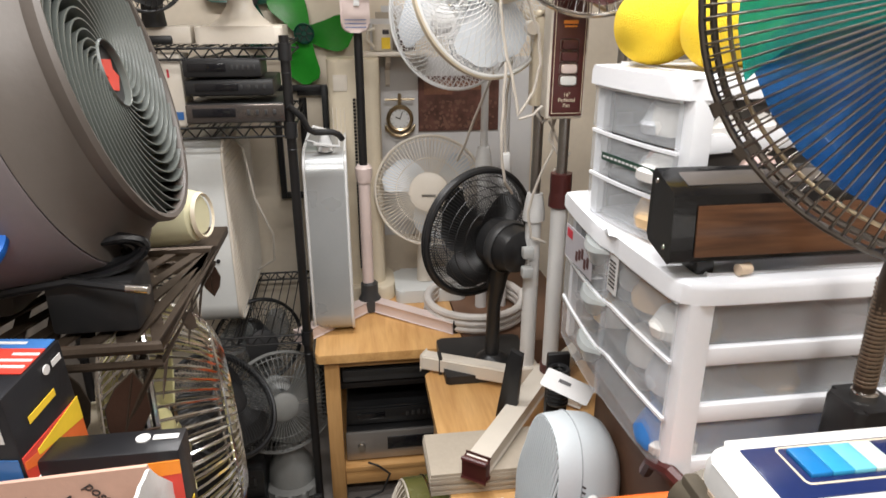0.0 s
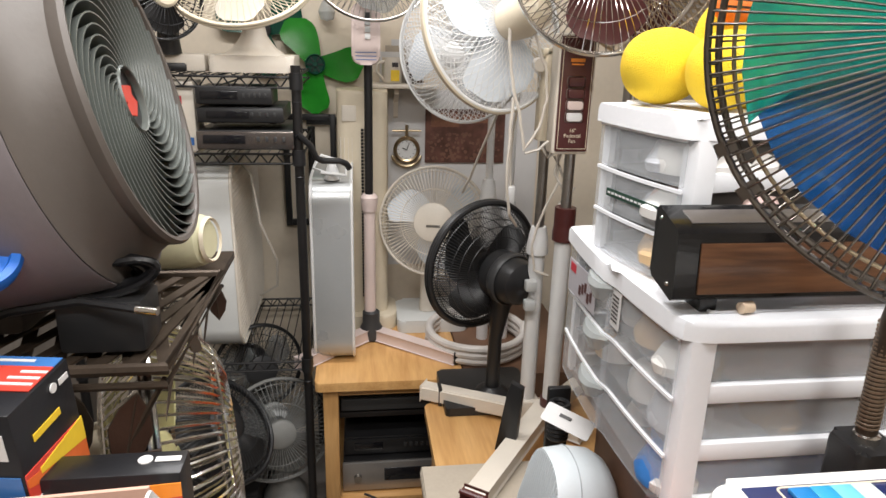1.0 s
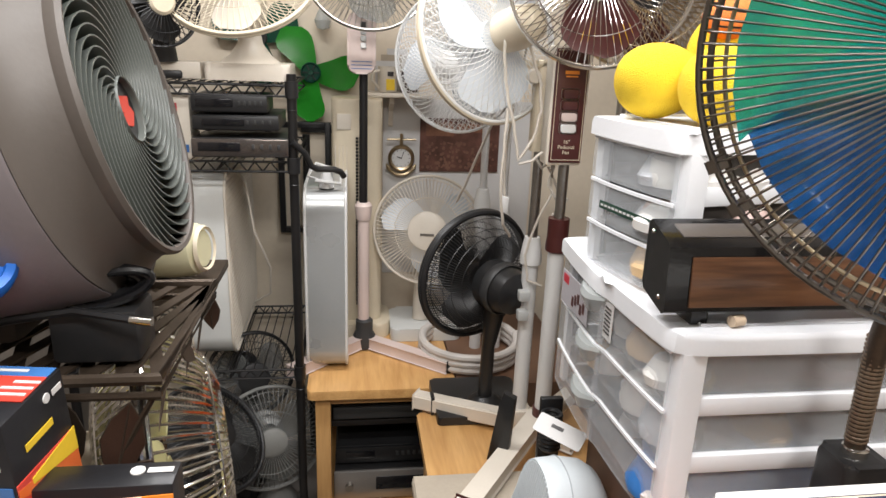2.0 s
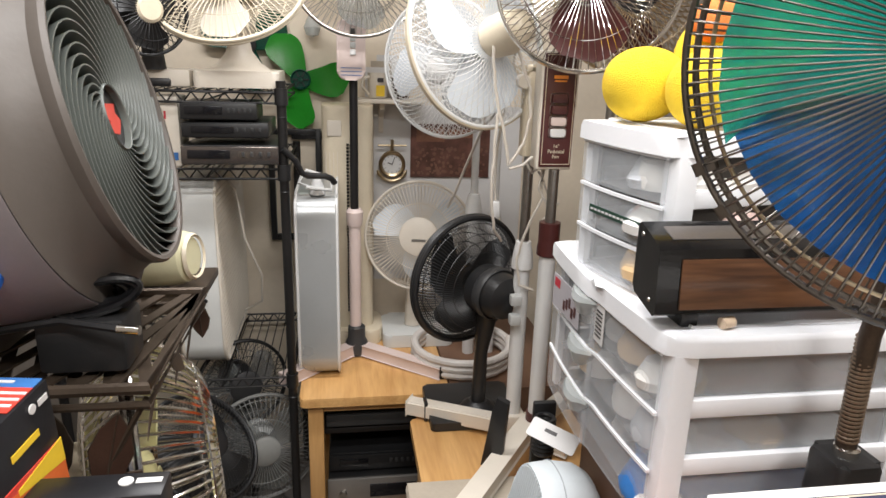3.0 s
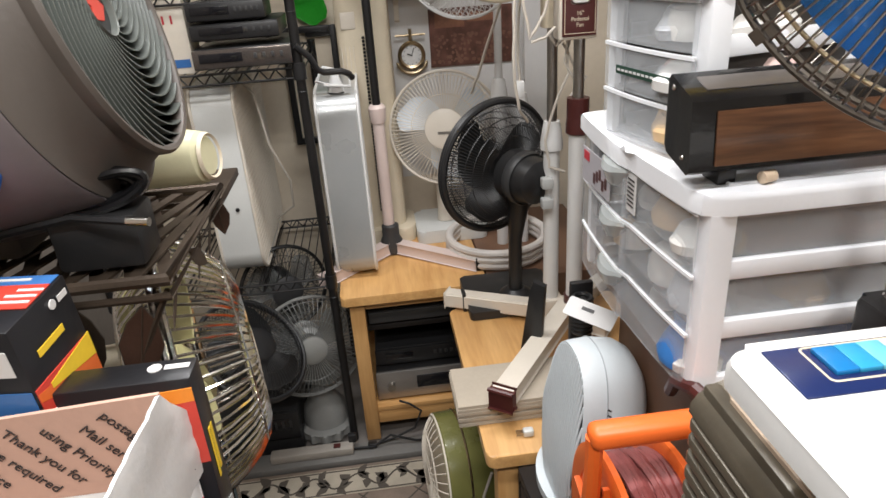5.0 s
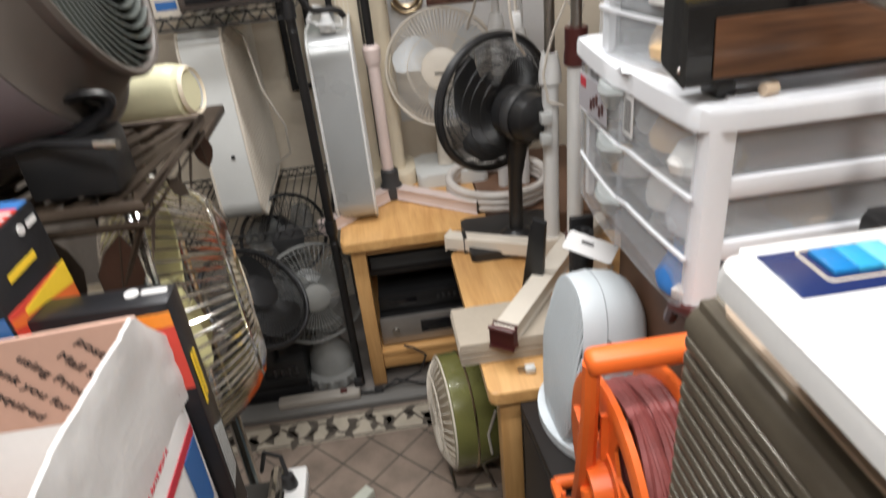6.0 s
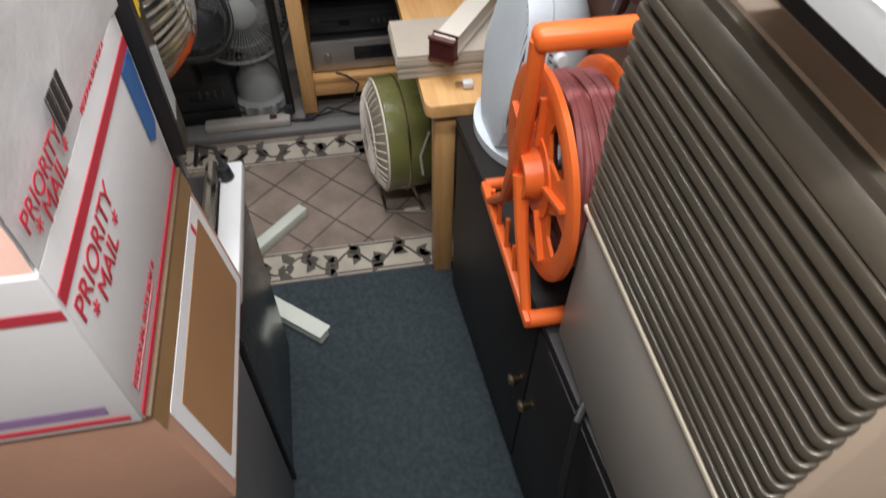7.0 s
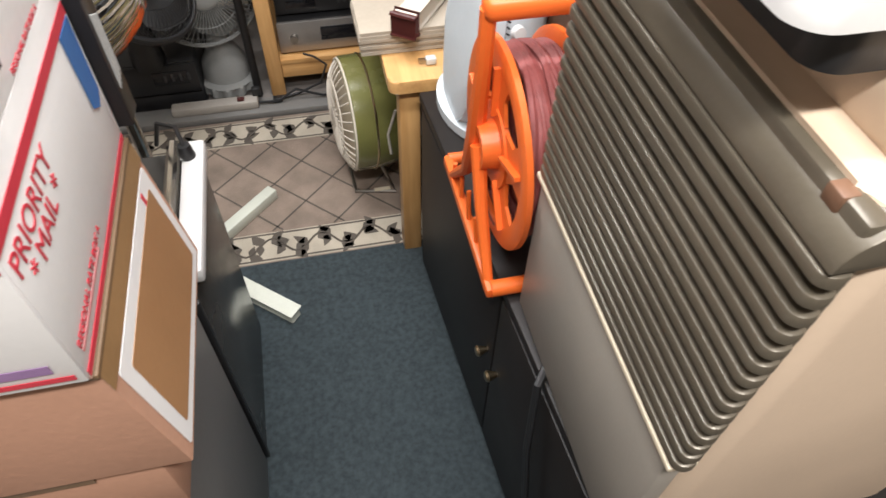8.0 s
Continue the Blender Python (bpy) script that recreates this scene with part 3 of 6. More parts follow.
for k in range(52):
    z = 0.66 + k * 0.011
    for x in (0.168, 0.178, 0.188):
        box(x - 0.0038, 2.094, z, x + 0.0038, 2.101, z + 0.007, bm=bm)
part("grille_slots", bm, BLACK, tw, "dark grille openings")
for x in (0.100, 0.112, 0.124, 0.136):
    part("rib", box(x - 0.001, 2.095, 0.64, x + 0.001, 2.101, 1.20), CREAMW, tw)

sh = thing("wall_shelf", "small cream wall shelf with a bracket", "shelf", (0.28, 2.25, 1.34))
part("board", box(0.20, 2.2, 1.345, 0.43, 2.318, 1.36, 0.004), CREAMW, sh)
part("bracket", slab([(0, 0), (0.09, 0), (0.085, -0.02), (0.03, -0.05), (0.015, -0.10), (0, -0.11)], -0.008, 0.008, face_pose((0.285, 2.318, 1.345), (0, -1, 0), (0, 0, 1))), CREAMW, sh)
cup = thing("mug", "white mug with a yellow and black picture on the shelf", "mug", (0.27, 2.24, 1.36))
part("bowl", lathe([(0, 0.004), (0.028, 0.004), (0.032, 0.01), (0.033, 0.085), (0.030, 0.085), (0.029, 0.012), (0, 0.010)], Matrix.Translation((0.27, 2.24, 1.358)), 28), CREAMW, cup)
part("handle", tube([(0.242, 2.225, 1.43), (0.222, 2.215, 1.425), (0.218, 2.212, 1.40), (0.24, 2.225, 1.375)], 0.005, 8), CREAMW, cup)
bars("picture", [(0.0, -0.008, 0.028, 0.035)], face_pose((0.278, 2.2065, 1.395), (1, 0, 0), (0, 0, 1)), YELLOWINK, cup, "yellow picture")
bars("picture_top", [(0.0, 0.016, 0.02, 0.014)], face_pose((0.278, 2.2065, 1.405), (1, 0, 0), (0, 0, 1)), BLACKINK, cup, "black picture")
jar = thing("dark_jar", "dark glass jar beside the mug", "jar", (0.345, 2.25, 1.36))
part("body", lathe([(0, 0), (0.03, 0.0), (0.034, 0.03), (0.03, 0.06), (0.022, 0.075), (0, 0.075)], Matrix.Translation((0.345, 2.25, 1.361)), 24), BRONZE, jar)
pens = thing("letter_rack", "wire rack of pale envelopes on the wall shelf", "rack", (0.25, 2.29, 1.36))
for k, c in enumerate((WHITEC, CARDG, WHITEC)):
    part("envelope", box(0.23 + k * 0.02, 2.285 + k * 0.008, 1.361, 0.30 + k * 0.02, 2.287 + k * 0.008, 1.46 + 0.02 * k, m=None), c, pens)

pb = thing("notice_board", "white paper backing sheet pinned to the wall", "paper", (0.5, 2.315, 1.1))
part("sheet", box(0.26, 2.312, 0.70, 0.80, 2.318, 1.335), WHITEC, pb)
ps = thing("poster", "dark red-brown picture of a crowded scene", "poster", (0.53, 2.31, 1.18))
POSTER = mat("poster_print", (0.13, 0.06, 0.045), 0.35, vary=0.45, scale=60)
part("print", box(0.39, 2.307, 1.083, 0.675, 2.311, 1.272), POSTER, ps)
bm = bmesh.new()
for k in range(120):
    x, z = random.uniform(0.40, 0.665), random.uniform(1.095, 1.19)
    s = random.uniform(0.003, 0.007)
    bm2 = lathe([(0, 0.0006), (s, 0.0004), (s, 0)], face_pose((x, 2.307, z), (1, 0, 0), (0, 0, 1)), 8, bm)
part("picture_specks", bm, mat("poster_light_marks", (0.19, 0.10, 0.07), 0.4, vary=0.3), ps, "paler mottled marks")
bars("sky_patch", [(-0.07, 0.045, 0.10, 0.05), (0.05, 0.05, 0.12, 0.03)], face_pose((0.53, 2.307, 1.19), (1, 0, 0), (0, 0, 1)), mat("poster_sky", (0.28, 0.13, 0.08), 0.4, vary=0.4), ps, "reddish brown patch")

ck = thing("anchor_wall_clock", "brass and silver anchor-shaped wall clock", "clock", (0.324, 2.30, 1.13))
cm = face_pose((0.324, 2.300, 1.132), (1, 0, 0), (0, 0, 1))
part("case_ring", lathe([(0.034, 0), (0.045, 0.0), (0.047, 0.008), (0.041, 0.016), (0.034, 0.012)], cm, 40), BRASS, ck)
part("dial", lathe([(0, 0.009), (0.035, 0.009), (0.035, 0)], cm, 36), WHITEP, ck, "pale dial")
part("hour_hand", box(-0.0015, -0.002, 0.010, 0.0015, 0.016, 0.0115, m=cm @ pose(0, 0, 0, 0, 0, 70)), BLACK, ck)
part("minute_hand", box(-0.001, -0.002, 0.0115, 0.001, 0.026, 0.0125, m=cm @ pose(0, 0, 0, 0, 0, -20)), BLACK, ck)
part("stock_bar", tube([cm @ Vector((-0.05, 0.065, 0.005)), cm @ Vector((0.05, 0.065, 0.005))], 0.0035, 8), BRASS, ck)
part("shank", tube([cm @ Vector((0, 0.045, 0.005)), cm @ Vector((0, 0.085, 0.005))], 0.006, 8), BRASS, ck)
part("flukes", tube([cm @ Vector((0.054 * math.sin(a), -0.004 - 0.056 * math.cos(a), 0.004)) for a in [-1.25 + 0.25 * k for k in range(11)]], [0.003, 0.008] + [0.006] * 7 + [0.008, 0.003], 8), BRASS, ck)
for k in range(12):
    a = k * math.pi / 6
    part("hour_mark", box(-0.0008, 0.027, 0.0092, 0.0008, 0.031, 0.0102, m=cm @ pose(0, 0, 0, 0, 0, math.degrees(a))), BLACK, ck)

gb = thing("loose_fan_blade", "translucent green three-bladed propeller hung on the wall", "fan blade", (0.018, 2.28, 1.415))
gm = face_pose((0.018, 2.285, 1.415), (1, 0, 0), (0, 0, 1))
for a in (0.02, 2.08, 4.62):
    part("blade", blade(gm, a - 0.1, 0.02, 0.162, 0.125, 0.2, 0.15), GREENBL, gb)
part("hub", lathe([(0, 0.018), (0.008, 0.018), (0.01, 0.012), (0.026, 0.012), (0.03, 0.018), (0.033, 0.015), (0.033, -0.01), (0, -0.01)], gm, 28), DKGREEN, gb)
for k in range(6):
    part("spoke", box(0.009, -0.002, 0.012, 0.028, 0.002, 0.018, m=gm @ pose(0, 0, 0, 0, 0, 60 * k)), BLACK, gb)
g2 = thing("loose_fan_blade", "dark green propeller hung on the wall behind a cream fan", "fan blade", (-0.15, 2.29, 1.52))
gm = face_pose((-0.15, 2.29, 1.52), (1, 0, 0), (0, 0, 1))
for a in (0.5, 2.6, 4.7):
    part("blade", blade(gm, a, 0.02, 0.15, 0.13, 0.2, 0.15), DKGREEN, g2)
part("hub", lathe([(0, 0.02), (0.03, 0.015), (0.03, -0.01), (0, -0.01)], gm, 24), BLACK, g2)
bf = thing("picture_frame", "empty black picture frame leaning on the wall", "frame", (-0.03, 2.30, 0.95))
for a in ((-0.10, 0.86, -0.08, 1.25), (0.06, 0.86, 0.08, 1.25), (-0.08, 0.86, 0.06, 0.88), (-0.08, 1.23, 0.06, 1.25)):
    part("rail", box(a[0], 2.29, a[1], a[2], 2.312, a[3], 0.002), BLACK, bf)
bl = thing("black_wall_rail", "black metal rail fixed to the wall", "rail", (0.05, 2.3, 1.24))
part("bar", box(-0.02, 2.295, 1.215, 0.11, 2.318, 1.24, 0.003), BLACKMET, bl)

# ---- fans in the corner ----
def pole(parent, x, y, z0, z1, r, material, name="pole", label=""):
    return part(name, cyl((x, y, z0), (x, y, z1), r, seg=20), material, parent, label)


tf = thing("tripod_stand_fan", "pinkish-white stand fan on a three-legged foot", "fan", (0.19, 2.0, 0.547))
part("foot_hub", lathe([(0.036, 0), (0.038, 0.035), (0.028, 0.055), (0.028, 0.092), (0.02, 0.098), (0, 0.098)], Matrix.Translation((0.19, 2.0, 0.552)), 24), DARKGREY, tf)
for ex, ey in ((-0.03, 1.795), (0.445, 1.80), (0.20, 2.08)):
    a = Vector((0.19, 2.0, 0.572))
    d = Vector((ex, ey, 0.567)) - a
    m = face_pose(a, d, (0, 0, 1))
    part("leg", box(0.03, -0.018, -0.017, d.length, 0.018, 0.017, 0.003, m=m), PINKW, tf)
part("end_cap", box(0.437, 1.785, 0.55, 0.452, 1.82, 0.592, 0.003), BLACK, tf)
pole(tf, 0.187, 2.0, 0.62, 1.03, 0.0185, PINKW)
part("collar", lathe([(0.022, 0), (0.025, 0.015), (0.027, 0.045), (0.02, 0.055), (0, 0.055)], Matrix.Translation((0.187, 2.0, 0.985)), 24), PINKW, tf)
pole(tf, 0.187, 2.0, 1.03, 1.45, 0.0125, BLACKMET, "upper_pole")
part("control_head", slab(rrect(-0.041, -0.085, 0.041, 0.085, 0.026), -0.03, 0.03, face_pose((0.181, 2.0, 1.512), (1, 0, 0), (0, 0, 1)), bev=0.008), PINKW, tf)
for k, c in enumerate((DARKGREY, GREYBL, GREYBL, WHITEP)):
    part("speed_button", box(0.178, 1.964, 1.555 - k * 0.019, 0.194, 1.973, 1.571 - k * 0.019, 0.002), c, tf)
bars("trim_line", [(0, -0.01 * k, 0.06, 0.002) for k in range(3)], face_pose((0.181, 1.9697, 1.462), (1, 0, 0), (0, 0, 1)), BLUEINK, tf, "thin wavy blue lines")
tm = aim((0.20, 1.93, 1.73), (0.05, -1, 0.15))
head(tf, tm, 0.185, STEEL, CLEARBL, CREAMW, CREAMW, n=70, wire=0.0009, rim=0.004)

wf = thing("desk_fan", "white oscillating desk fan with a round badge", "fan", (0.39, 2.12, 0.547), "desk fans")
wm = aim((0.40, 2.07, 0.93), (-0.17, -0.97, 0.18))
head(wf, wm, 0.178, CREAMW, WHITEBL, CREAMW, CREAMW, n=84, wire=0.0012, r0=0.062, rings=(0.6, 0.93), rim=0.005)
bars("badge_lettering", [(0, -0.012, 0.045, 0.008)], wm @ Matrix.Translation((0, 0, 0.0445)), STEEL, wf, "badge lettering shown as a bar")
part("stem", tube([(0.39, 2.13, 0.59), (0.39, 2.16, 0.75), (0.395, 2.17, 0.91)], [0.03, 0.022, 0.026], 16), CREAMW, wf)
part("base", slab(rrect(0.28, 2.03, 0.52, 2.24, 0.03), 0.548, 0.592, bev=0.012), LIGHTG, wf)

kf = thing("desk_fan", "black oscillating desk fan on a square base", "fan", (0.49, 1.56, 0.547), "desk fans")
km = aim((0.475, 1.60, 0.94), (-0.45, 0.89, 0.03))
BLKCLR = mat("smoke_black_blade", (0.012, 0.012, 0.012), 0.4, bump=0)
head(kf, km, 0.168, BLACK, BLKCLR, BLACK, BLACK, n=120, wire=0.0012, r0=0.04, rings=(0.35, 0.55, 0.7, 0.8, 0.93), rim=0.009, motor=(0.062, 0.12), back=0.06, bw=0.17)
part("motor_vent", lathe([(0.064, -0.10), (0.067, -0.105), (0.067, -0.125), (0.064, -0.13)], km, 28), DARKGREY, kf)
part("neck", tube([(0.51, 1.56, 0.60), (0.511, 1.557, 0.75), (0.518, 1.535, 0.88)], [0.019, 0.018, 0.03], 16), BLACK, kf)
part("base", slab(rrect(0.375, 1.50, 0.62, 1.72, 0.012), 0.549, 0.572, bev=0.006), BLACK, kf)
part("base_boss", lathe([(0.055, 0), (0.045, 0.02), (0.024, 0.035), (0, 0.035)], Matrix.Translation((0.51, 1.56, 0.57)), 24), BLACK, kf)
for z in (0.935, 0.885):
    part("knob", box(0.545, 1.405, z, 0.572, 1.43, z + 0.026, 0.004), GREYBL, kf)

hs = thing("coiled_hose", "coil of white hose lying on the table", "hose", (0.5, 1.95, 0.55))
bm = bmesh.new()
pts = []
for k in range(76):
    a = k * 0.25
    pts.append((0.53 + 0.155 * math.cos(a), 1.93 + 0.16 * math.sin(a), 0.565 + 0.02 * (k // 25)))
part("hose", tube(pts, 0.013, 10), HOSE, hs)
st2 = thing("low_stand", "low brown board under the hose", "board", (0.56, 1.95, 0))
part("board", box(0.465, 1.72, 0.0, 0.85, 2.27, 0.547, 0.004), BROWNP, st2)


def pedestal(x, y, z0, col, top, pole_mat, upper_mat, label, collar_mat, group="pedestal fans", r=0.019):
    f = thing("pedestal_fan", label, "fan", (x, y, z0), group)
    pole(f, x, y, z0, col, r, pole_mat)
    part("collar", lathe([(r + 0.001, 0), (r + 0.007, 0.004), (r + 0.007, 0.022), (r + 0.003, 0.05), (r - 0.001, 0.07), (0, 0.07)], Matrix.Translation((x, y, col - 0.03)), 24), collar_mat, f)
    pole(f, x, y, col, top, r * 0.62, upper_mat, "upper_pole")
    return f


# the cream-headed mesh fan on the nearer pole
p1 = pedestal(0.578, 1.45, 0.56, 1.045, 1.30, WHITEP, STEEL, "white pedestal fan with a cream mesh cage and white blades", WHITEP)
part("control_column", slab(rrect(0.555, 1.43, 0.60, 1.475, 0.012), 1.29, 1.49, bev=0.006), CREAM, p1)
part("control_shoulder", box(0.53, 1.43, 1.47, 0.61, 1.475, 1.49, 0.006), CREAM, p1)
for kx, kz in ((0.546, 1.455), (0.605, 1.30)):
    part("knob", lathe([(0, 0.02), (0.014, 0.019), (0.016, 0.0), (0, 0)], aim((kx, 1.43, kz), (0, -1, 0)), 20), CREAMW, p1)
mm = aim((0.448, 1.44, 1.531), (-0.435, 0.85, -0.22))
dn = mm.to_3x3().inverted() @ Vector((-0.03, 0, -1))
head(p1, mm, 0.178, WHITEP, WHITEBL, CREAMW, CREAM, n=58, wire=0.0007, r0=0.03, swirl=0.9, both=True, rings=(), rim=0.004, rim_mat=CREAM, bw=0.17, cap=False, start=math.atan2(dn.y, dn.x) - 0.2, front=0.03, motor=(0.042, 0.11))
for ex, ey in ((0.325, 1.60), (0.62, 1.60), (0.70, 1.36)):
    a = Vector((0.578, 1.45, 0.585))
    d = Vector((ex, ey, 0.573)) - a
    part("leg", box(0.0, -0.02, -0.02, d.length, 0.022, 0.02, 0.004, m=face_pose(a, d, (0, 0, 1))), CREAMW, p1)
part("foot_block", box(0.55, 1.42, 0.549, 0.606, 1.48, 0.63, 0.006), CREAMW, p1)
part("strap", box(0.362, 1.553, 0.549, 0.372, 1.592, 0.602, 0.002, m=None), BLACK, p1)

# the panelled fan
p2 = pedestal(0.615, 1.375, 0.60, 1.10, 1.30, WHITEP, STEEL, "brown and chrome pedestal fan with a push-button panel", MAROON)
part("collar_sleeve", cyl((0.615, 1.375, 1.09), (0.615, 1.375, 1.15), 0.024, seg=20), MAROON, p2)
part("control_panel", box(0.56, 1.336, 1.275, 0.642, 1.385, 1.52, 0.006), CREAMW, p2)
part("panel_face", box(0.566, 1.3315, 1.282, 0.636, 1.338, 1.515, 0.002), MAROON, p2, "maroon panel face")
pf = face_pose((0.601, 1.3312, 1.40), (1, 0, 0), (0, 0, 1))
bars("panel_border", [(-0.031, -0.0, 0.0012, 0.225), (0.031, 0, 0.0012, 0.225), (0, -0.112, 0.062, 0.0012), (0, 0.112, 0.062, 0.0012)], pf, CREAM, p2, "thin cream border line")
bars("maker_mark", [(0, 0.068, 0.030, 0.007), (0, 0.060, 0.026, 0.003)], pf, ORANGEINK, p2, "orange maker's mark")
for k, c in enumerate((MAROON, MAROON, PINKW, WHITEP)):
    z = 1.425 - k * 0.0235
    part("push_button", slab(rrect(-0.016, -0.0085, 0.016, 0.0085, 0.004), 0, 0.006, face_pose((0.601, 1.331, z), (1, 0, 0), (0, 0, 1)), bev=0.002), c, p2)
    part("button_frame", tube([face_pose((0.601, 1.331, z), (1, 0, 0), (0, 0, 1)) @ Vector((x, y, 0)) for x, y in rrect(-0.019, -0.0105, 0.019, 0.0105, 0.005)], 0.0008, 4, closed=True), STEEL, p2)
words("panel_line", "16\"\nPedestal\nFan", 0.011, face_pose((0.601, 1.3308, 1.315), (1, 0, 0), (0, 0, 1)), CREAM, p2)
m2 = aim((0.612, 1.25, 1.645), (-0.34, -0.90, 0.28))
head(p2, m2, 0.17, CHROME, MAROON, MAROON, BLACK, n=72, wire=0.0009, rings=(0.35, 0.72), rim=0.004, bw=0.16, r0=0.045)
a = Vector((0.61, 1.39, 0.63))
d = Vector((0.378, 1.075, 0.622)) - a
part("leg", box(0.0, -0.019, -0.019, d.length, 0.019, 0.019, 0.004, m=face_pose(a, d, (0, 0, 1))), CREAMW, p2)
part("end_cap", box(d.length - 0.002, -0.021, -0.021, d.length + 0.016, 0.021, 0.021, 0.006, m=face_pose(a, d, (0, 0, 1))), MAROON, p2)
a2 = Vector((0.61, 1.39, 0.62))
d2 = Vector((0.75, 1.55, 0.60)) - a2
part("leg", box(0.0, -0.019, -0.019, d2.length, 0.019, 0.019, 0.004, m=face_pose(a2, d2, (0, 0, 1))), CREAMW, p2)
part("foot_sleeve", cyl((0.615, 1.375, 0.60), (0.615, 1.375, 0.67), 0.024, seg=20), MAROON, p2)

# the grey mesh fans behind
p3 = pedestal(0.56, 1.98, 0.0, 1.05, 1.40, WHITEP, WHITEP, "white pedestal fan with a grey-white mesh cage", WHITEP)
m3 = aim((0.426, 1.80, 1.469), (-0.60, -0.79, -0.11))
head(p3, m3, 0.185, WHITEP, WHITEBL, WHITEP, WHITEP, n=64, wire=0.0009, r0=0.035, swirl=0.8, both=True, rings=(), rim=0.004, bw=0.15, start=0.9)
part("cross_foot", box(0.40, 1.95, 0, 0.72, 2.0, 0.03, 0.004), WHITEP, p3)
p4 = pedestal(0.63, 1.98, 0.0, 1.0, 1.40, WHITEP, WHITEP, "slim white pole of a second pedestal fan", WHITEP, r=0.016)
part("cross_foot", box(0.5, 2.03, 0, 0.8, 2.07, 0.03, 0.004), WHITEP, p4)
p5 = thing("hanging_cage_fan", "bronze wire-caged fan with smoky blades high on a stand", "fan", (0.85, 1.62, 0.0), "pedestal fans")
pole(p5, 0.85, 1.66, 0.0, 1.55, 0.012, STEEL)
m5 = aim((0.84, 1.55, 1.66), (-0.35, -0.93, 0))
head(p5, m5, 0.19, BRASS, MAROON, BLACK, BLACK, n=60, wire=0.0009, swirl=0.5, both=True, rings=(0.7,), rim=0.004)
part("cross_foot", box(0.70, 1.64, 0, 1.0, 1.68, 0.03, 0.004), BLACKMET, p5)

# cords that hang among the poles
cd = thing("tangled_cord", "tangled white cords looped over the fan stands", "cord", (0.6, 1.45, 1.1))
for pts in ([(0.53, 1.44, 1.52), (0.522, 1.50, 1.38), (0.518, 1.53, 1.25), (0.523, 1.532, 1.16)],
            [(0.60, 1.41, 1.50), (0.63, 1.38, 1.40), (0.60, 1.40, 1.33), (0.56, 1.41, 1.28), (0.575, 1.41, 1.255), (0.62, 1.40, 1.30)],
            [(0.60, 1.42, 1.28), (0.60, 1.40, 1.20), (0.57, 1.41, 1.12), (0.555, 1.42, 1.05), (0.565, 1.42, 0.985), (0.60, 1.42, 0.97)],
            [(0.59, 1.41, 1.26), (0.62, 1.40, 1.20), (0.615, 1.40, 1.13), (0.625, 1.40, 1.09)],
            [(0.605, 1.41, 1.27), (0.59, 1.40, 1.22), (0.63, 1.39, 1.16), (0.60, 1.40, 1.14), (0.64, 1.40, 1.19)],
            [(0.486, 1.345, 1.574), (0.458, 1.345, 1.527), (0.463, 1.345, 1.471), (0.472, 1.345, 1.414), (0.491, 1.345, 1.349), (0.503, 1.345, 1.283), (0.533, 1.345, 1.33), (0.545, 1.345, 1.386), (0.54, 1.345, 1.443), (0.515, 1.345, 1.508), (0.491, 1.345, 1.56)],
            [(0.475, 1.35, 1.391), (0.472, 1.35, 1.307), (0.470, 1.35, 1.218), (0.482, 1.36, 1.14), (0.51, 1.40, 1.10)],
            [(0.505, 1.345, 1.276), (0.533, 1.345, 1.283), (0.555, 1.345, 1.302)],
            [(0.47, 1.55, 1.48), (0.49, 1.55, 1.35), (0.45, 1.7, 1.15), (0.44, 1.75, 1.10)]):
    fine = []
    for i in range(len(pts) - 1):
        for k in range(5):
            p = Vector(pts[i]).lerp(Vector(pts[i + 1]), k / 5)
            fine.append(p + Vector((0.001 * math.sin(k * 1.26 + i), 0, 0)))
    fine.append(Vector(pts[-1]))
    part("cord", tube(fine, 0.0033, 6), CORDW, cd)
part("plug", box(0.512, 1.522, 1.125, 0.534, 1.542, 1.165, 0.004), WHITEP, cd, "white plug")

# ---- cream fan and small fan on the wire shelf ----
cf = thing("desk_fan", "cream desk fan with a flared stem on a square base", "fan", (-0.11, 1.84, 1.41), "desk fans")
part("base", slab(rrect(-0.216, 1.75, -0.004, 1.95, 0.02), 1.41, 1.452, bev=0.01), CREAMW, cf)
part("stem", lathe([(0.082, 0), (0.055, 0.02), (0.033, 0.05), (0.026, 0.085), (0.026, 0.17), (0, 0.17)], Matrix.Translation((-0.11, 1.84, 1.45)), 32), CREAMW, cf)
head(cf, aim((-0.119, 1.77, 1.648), (-0.06, -0.70, 0.71)), 0.185, CREAM, CREAMW, CREAMW, CREAMW, n=72, wire=0.0011, rings=(0.72,), rim=0.005)
cb = thing("cream_carton", "cream box beside the fan on the wire shelf", "box", (-0.29, 1.82, 1.41))
part("carton", box(-0.35, 1.77, 1.409, -0.225, 1.9, 1.452, 0.005), CREAMW, cb)
part("band", box(-0.352, 1.764, 1.409, -0.27, 1.79, 1.43, 0.006), BLACK, cb)
sf = thing("small_black_fan", "small black caged fan with a cream knob", "fan", (-0.30, 1.75, 1.45))
head(sf, aim((-0.30, 1.70, 1.585), (0.55, -0.8, 0.05)), 0.10, BLACK, BLACK, CREAM, BLACK, n=40, wire=0.0012, r0=0.03, rim=0.004, bw=0.09, motor=(0.04, 0.06))
part("stem", tube([(-0.31, 1.78, 1.452), (-0.31, 1.77, 1.56)], [0.03, 0.02], 12), BLACK, sf)
lb = thing("clear_lamp_bulb", "clear glass bulb hanging on the wall", "bulb", (0.06, 2.28, 1.58))
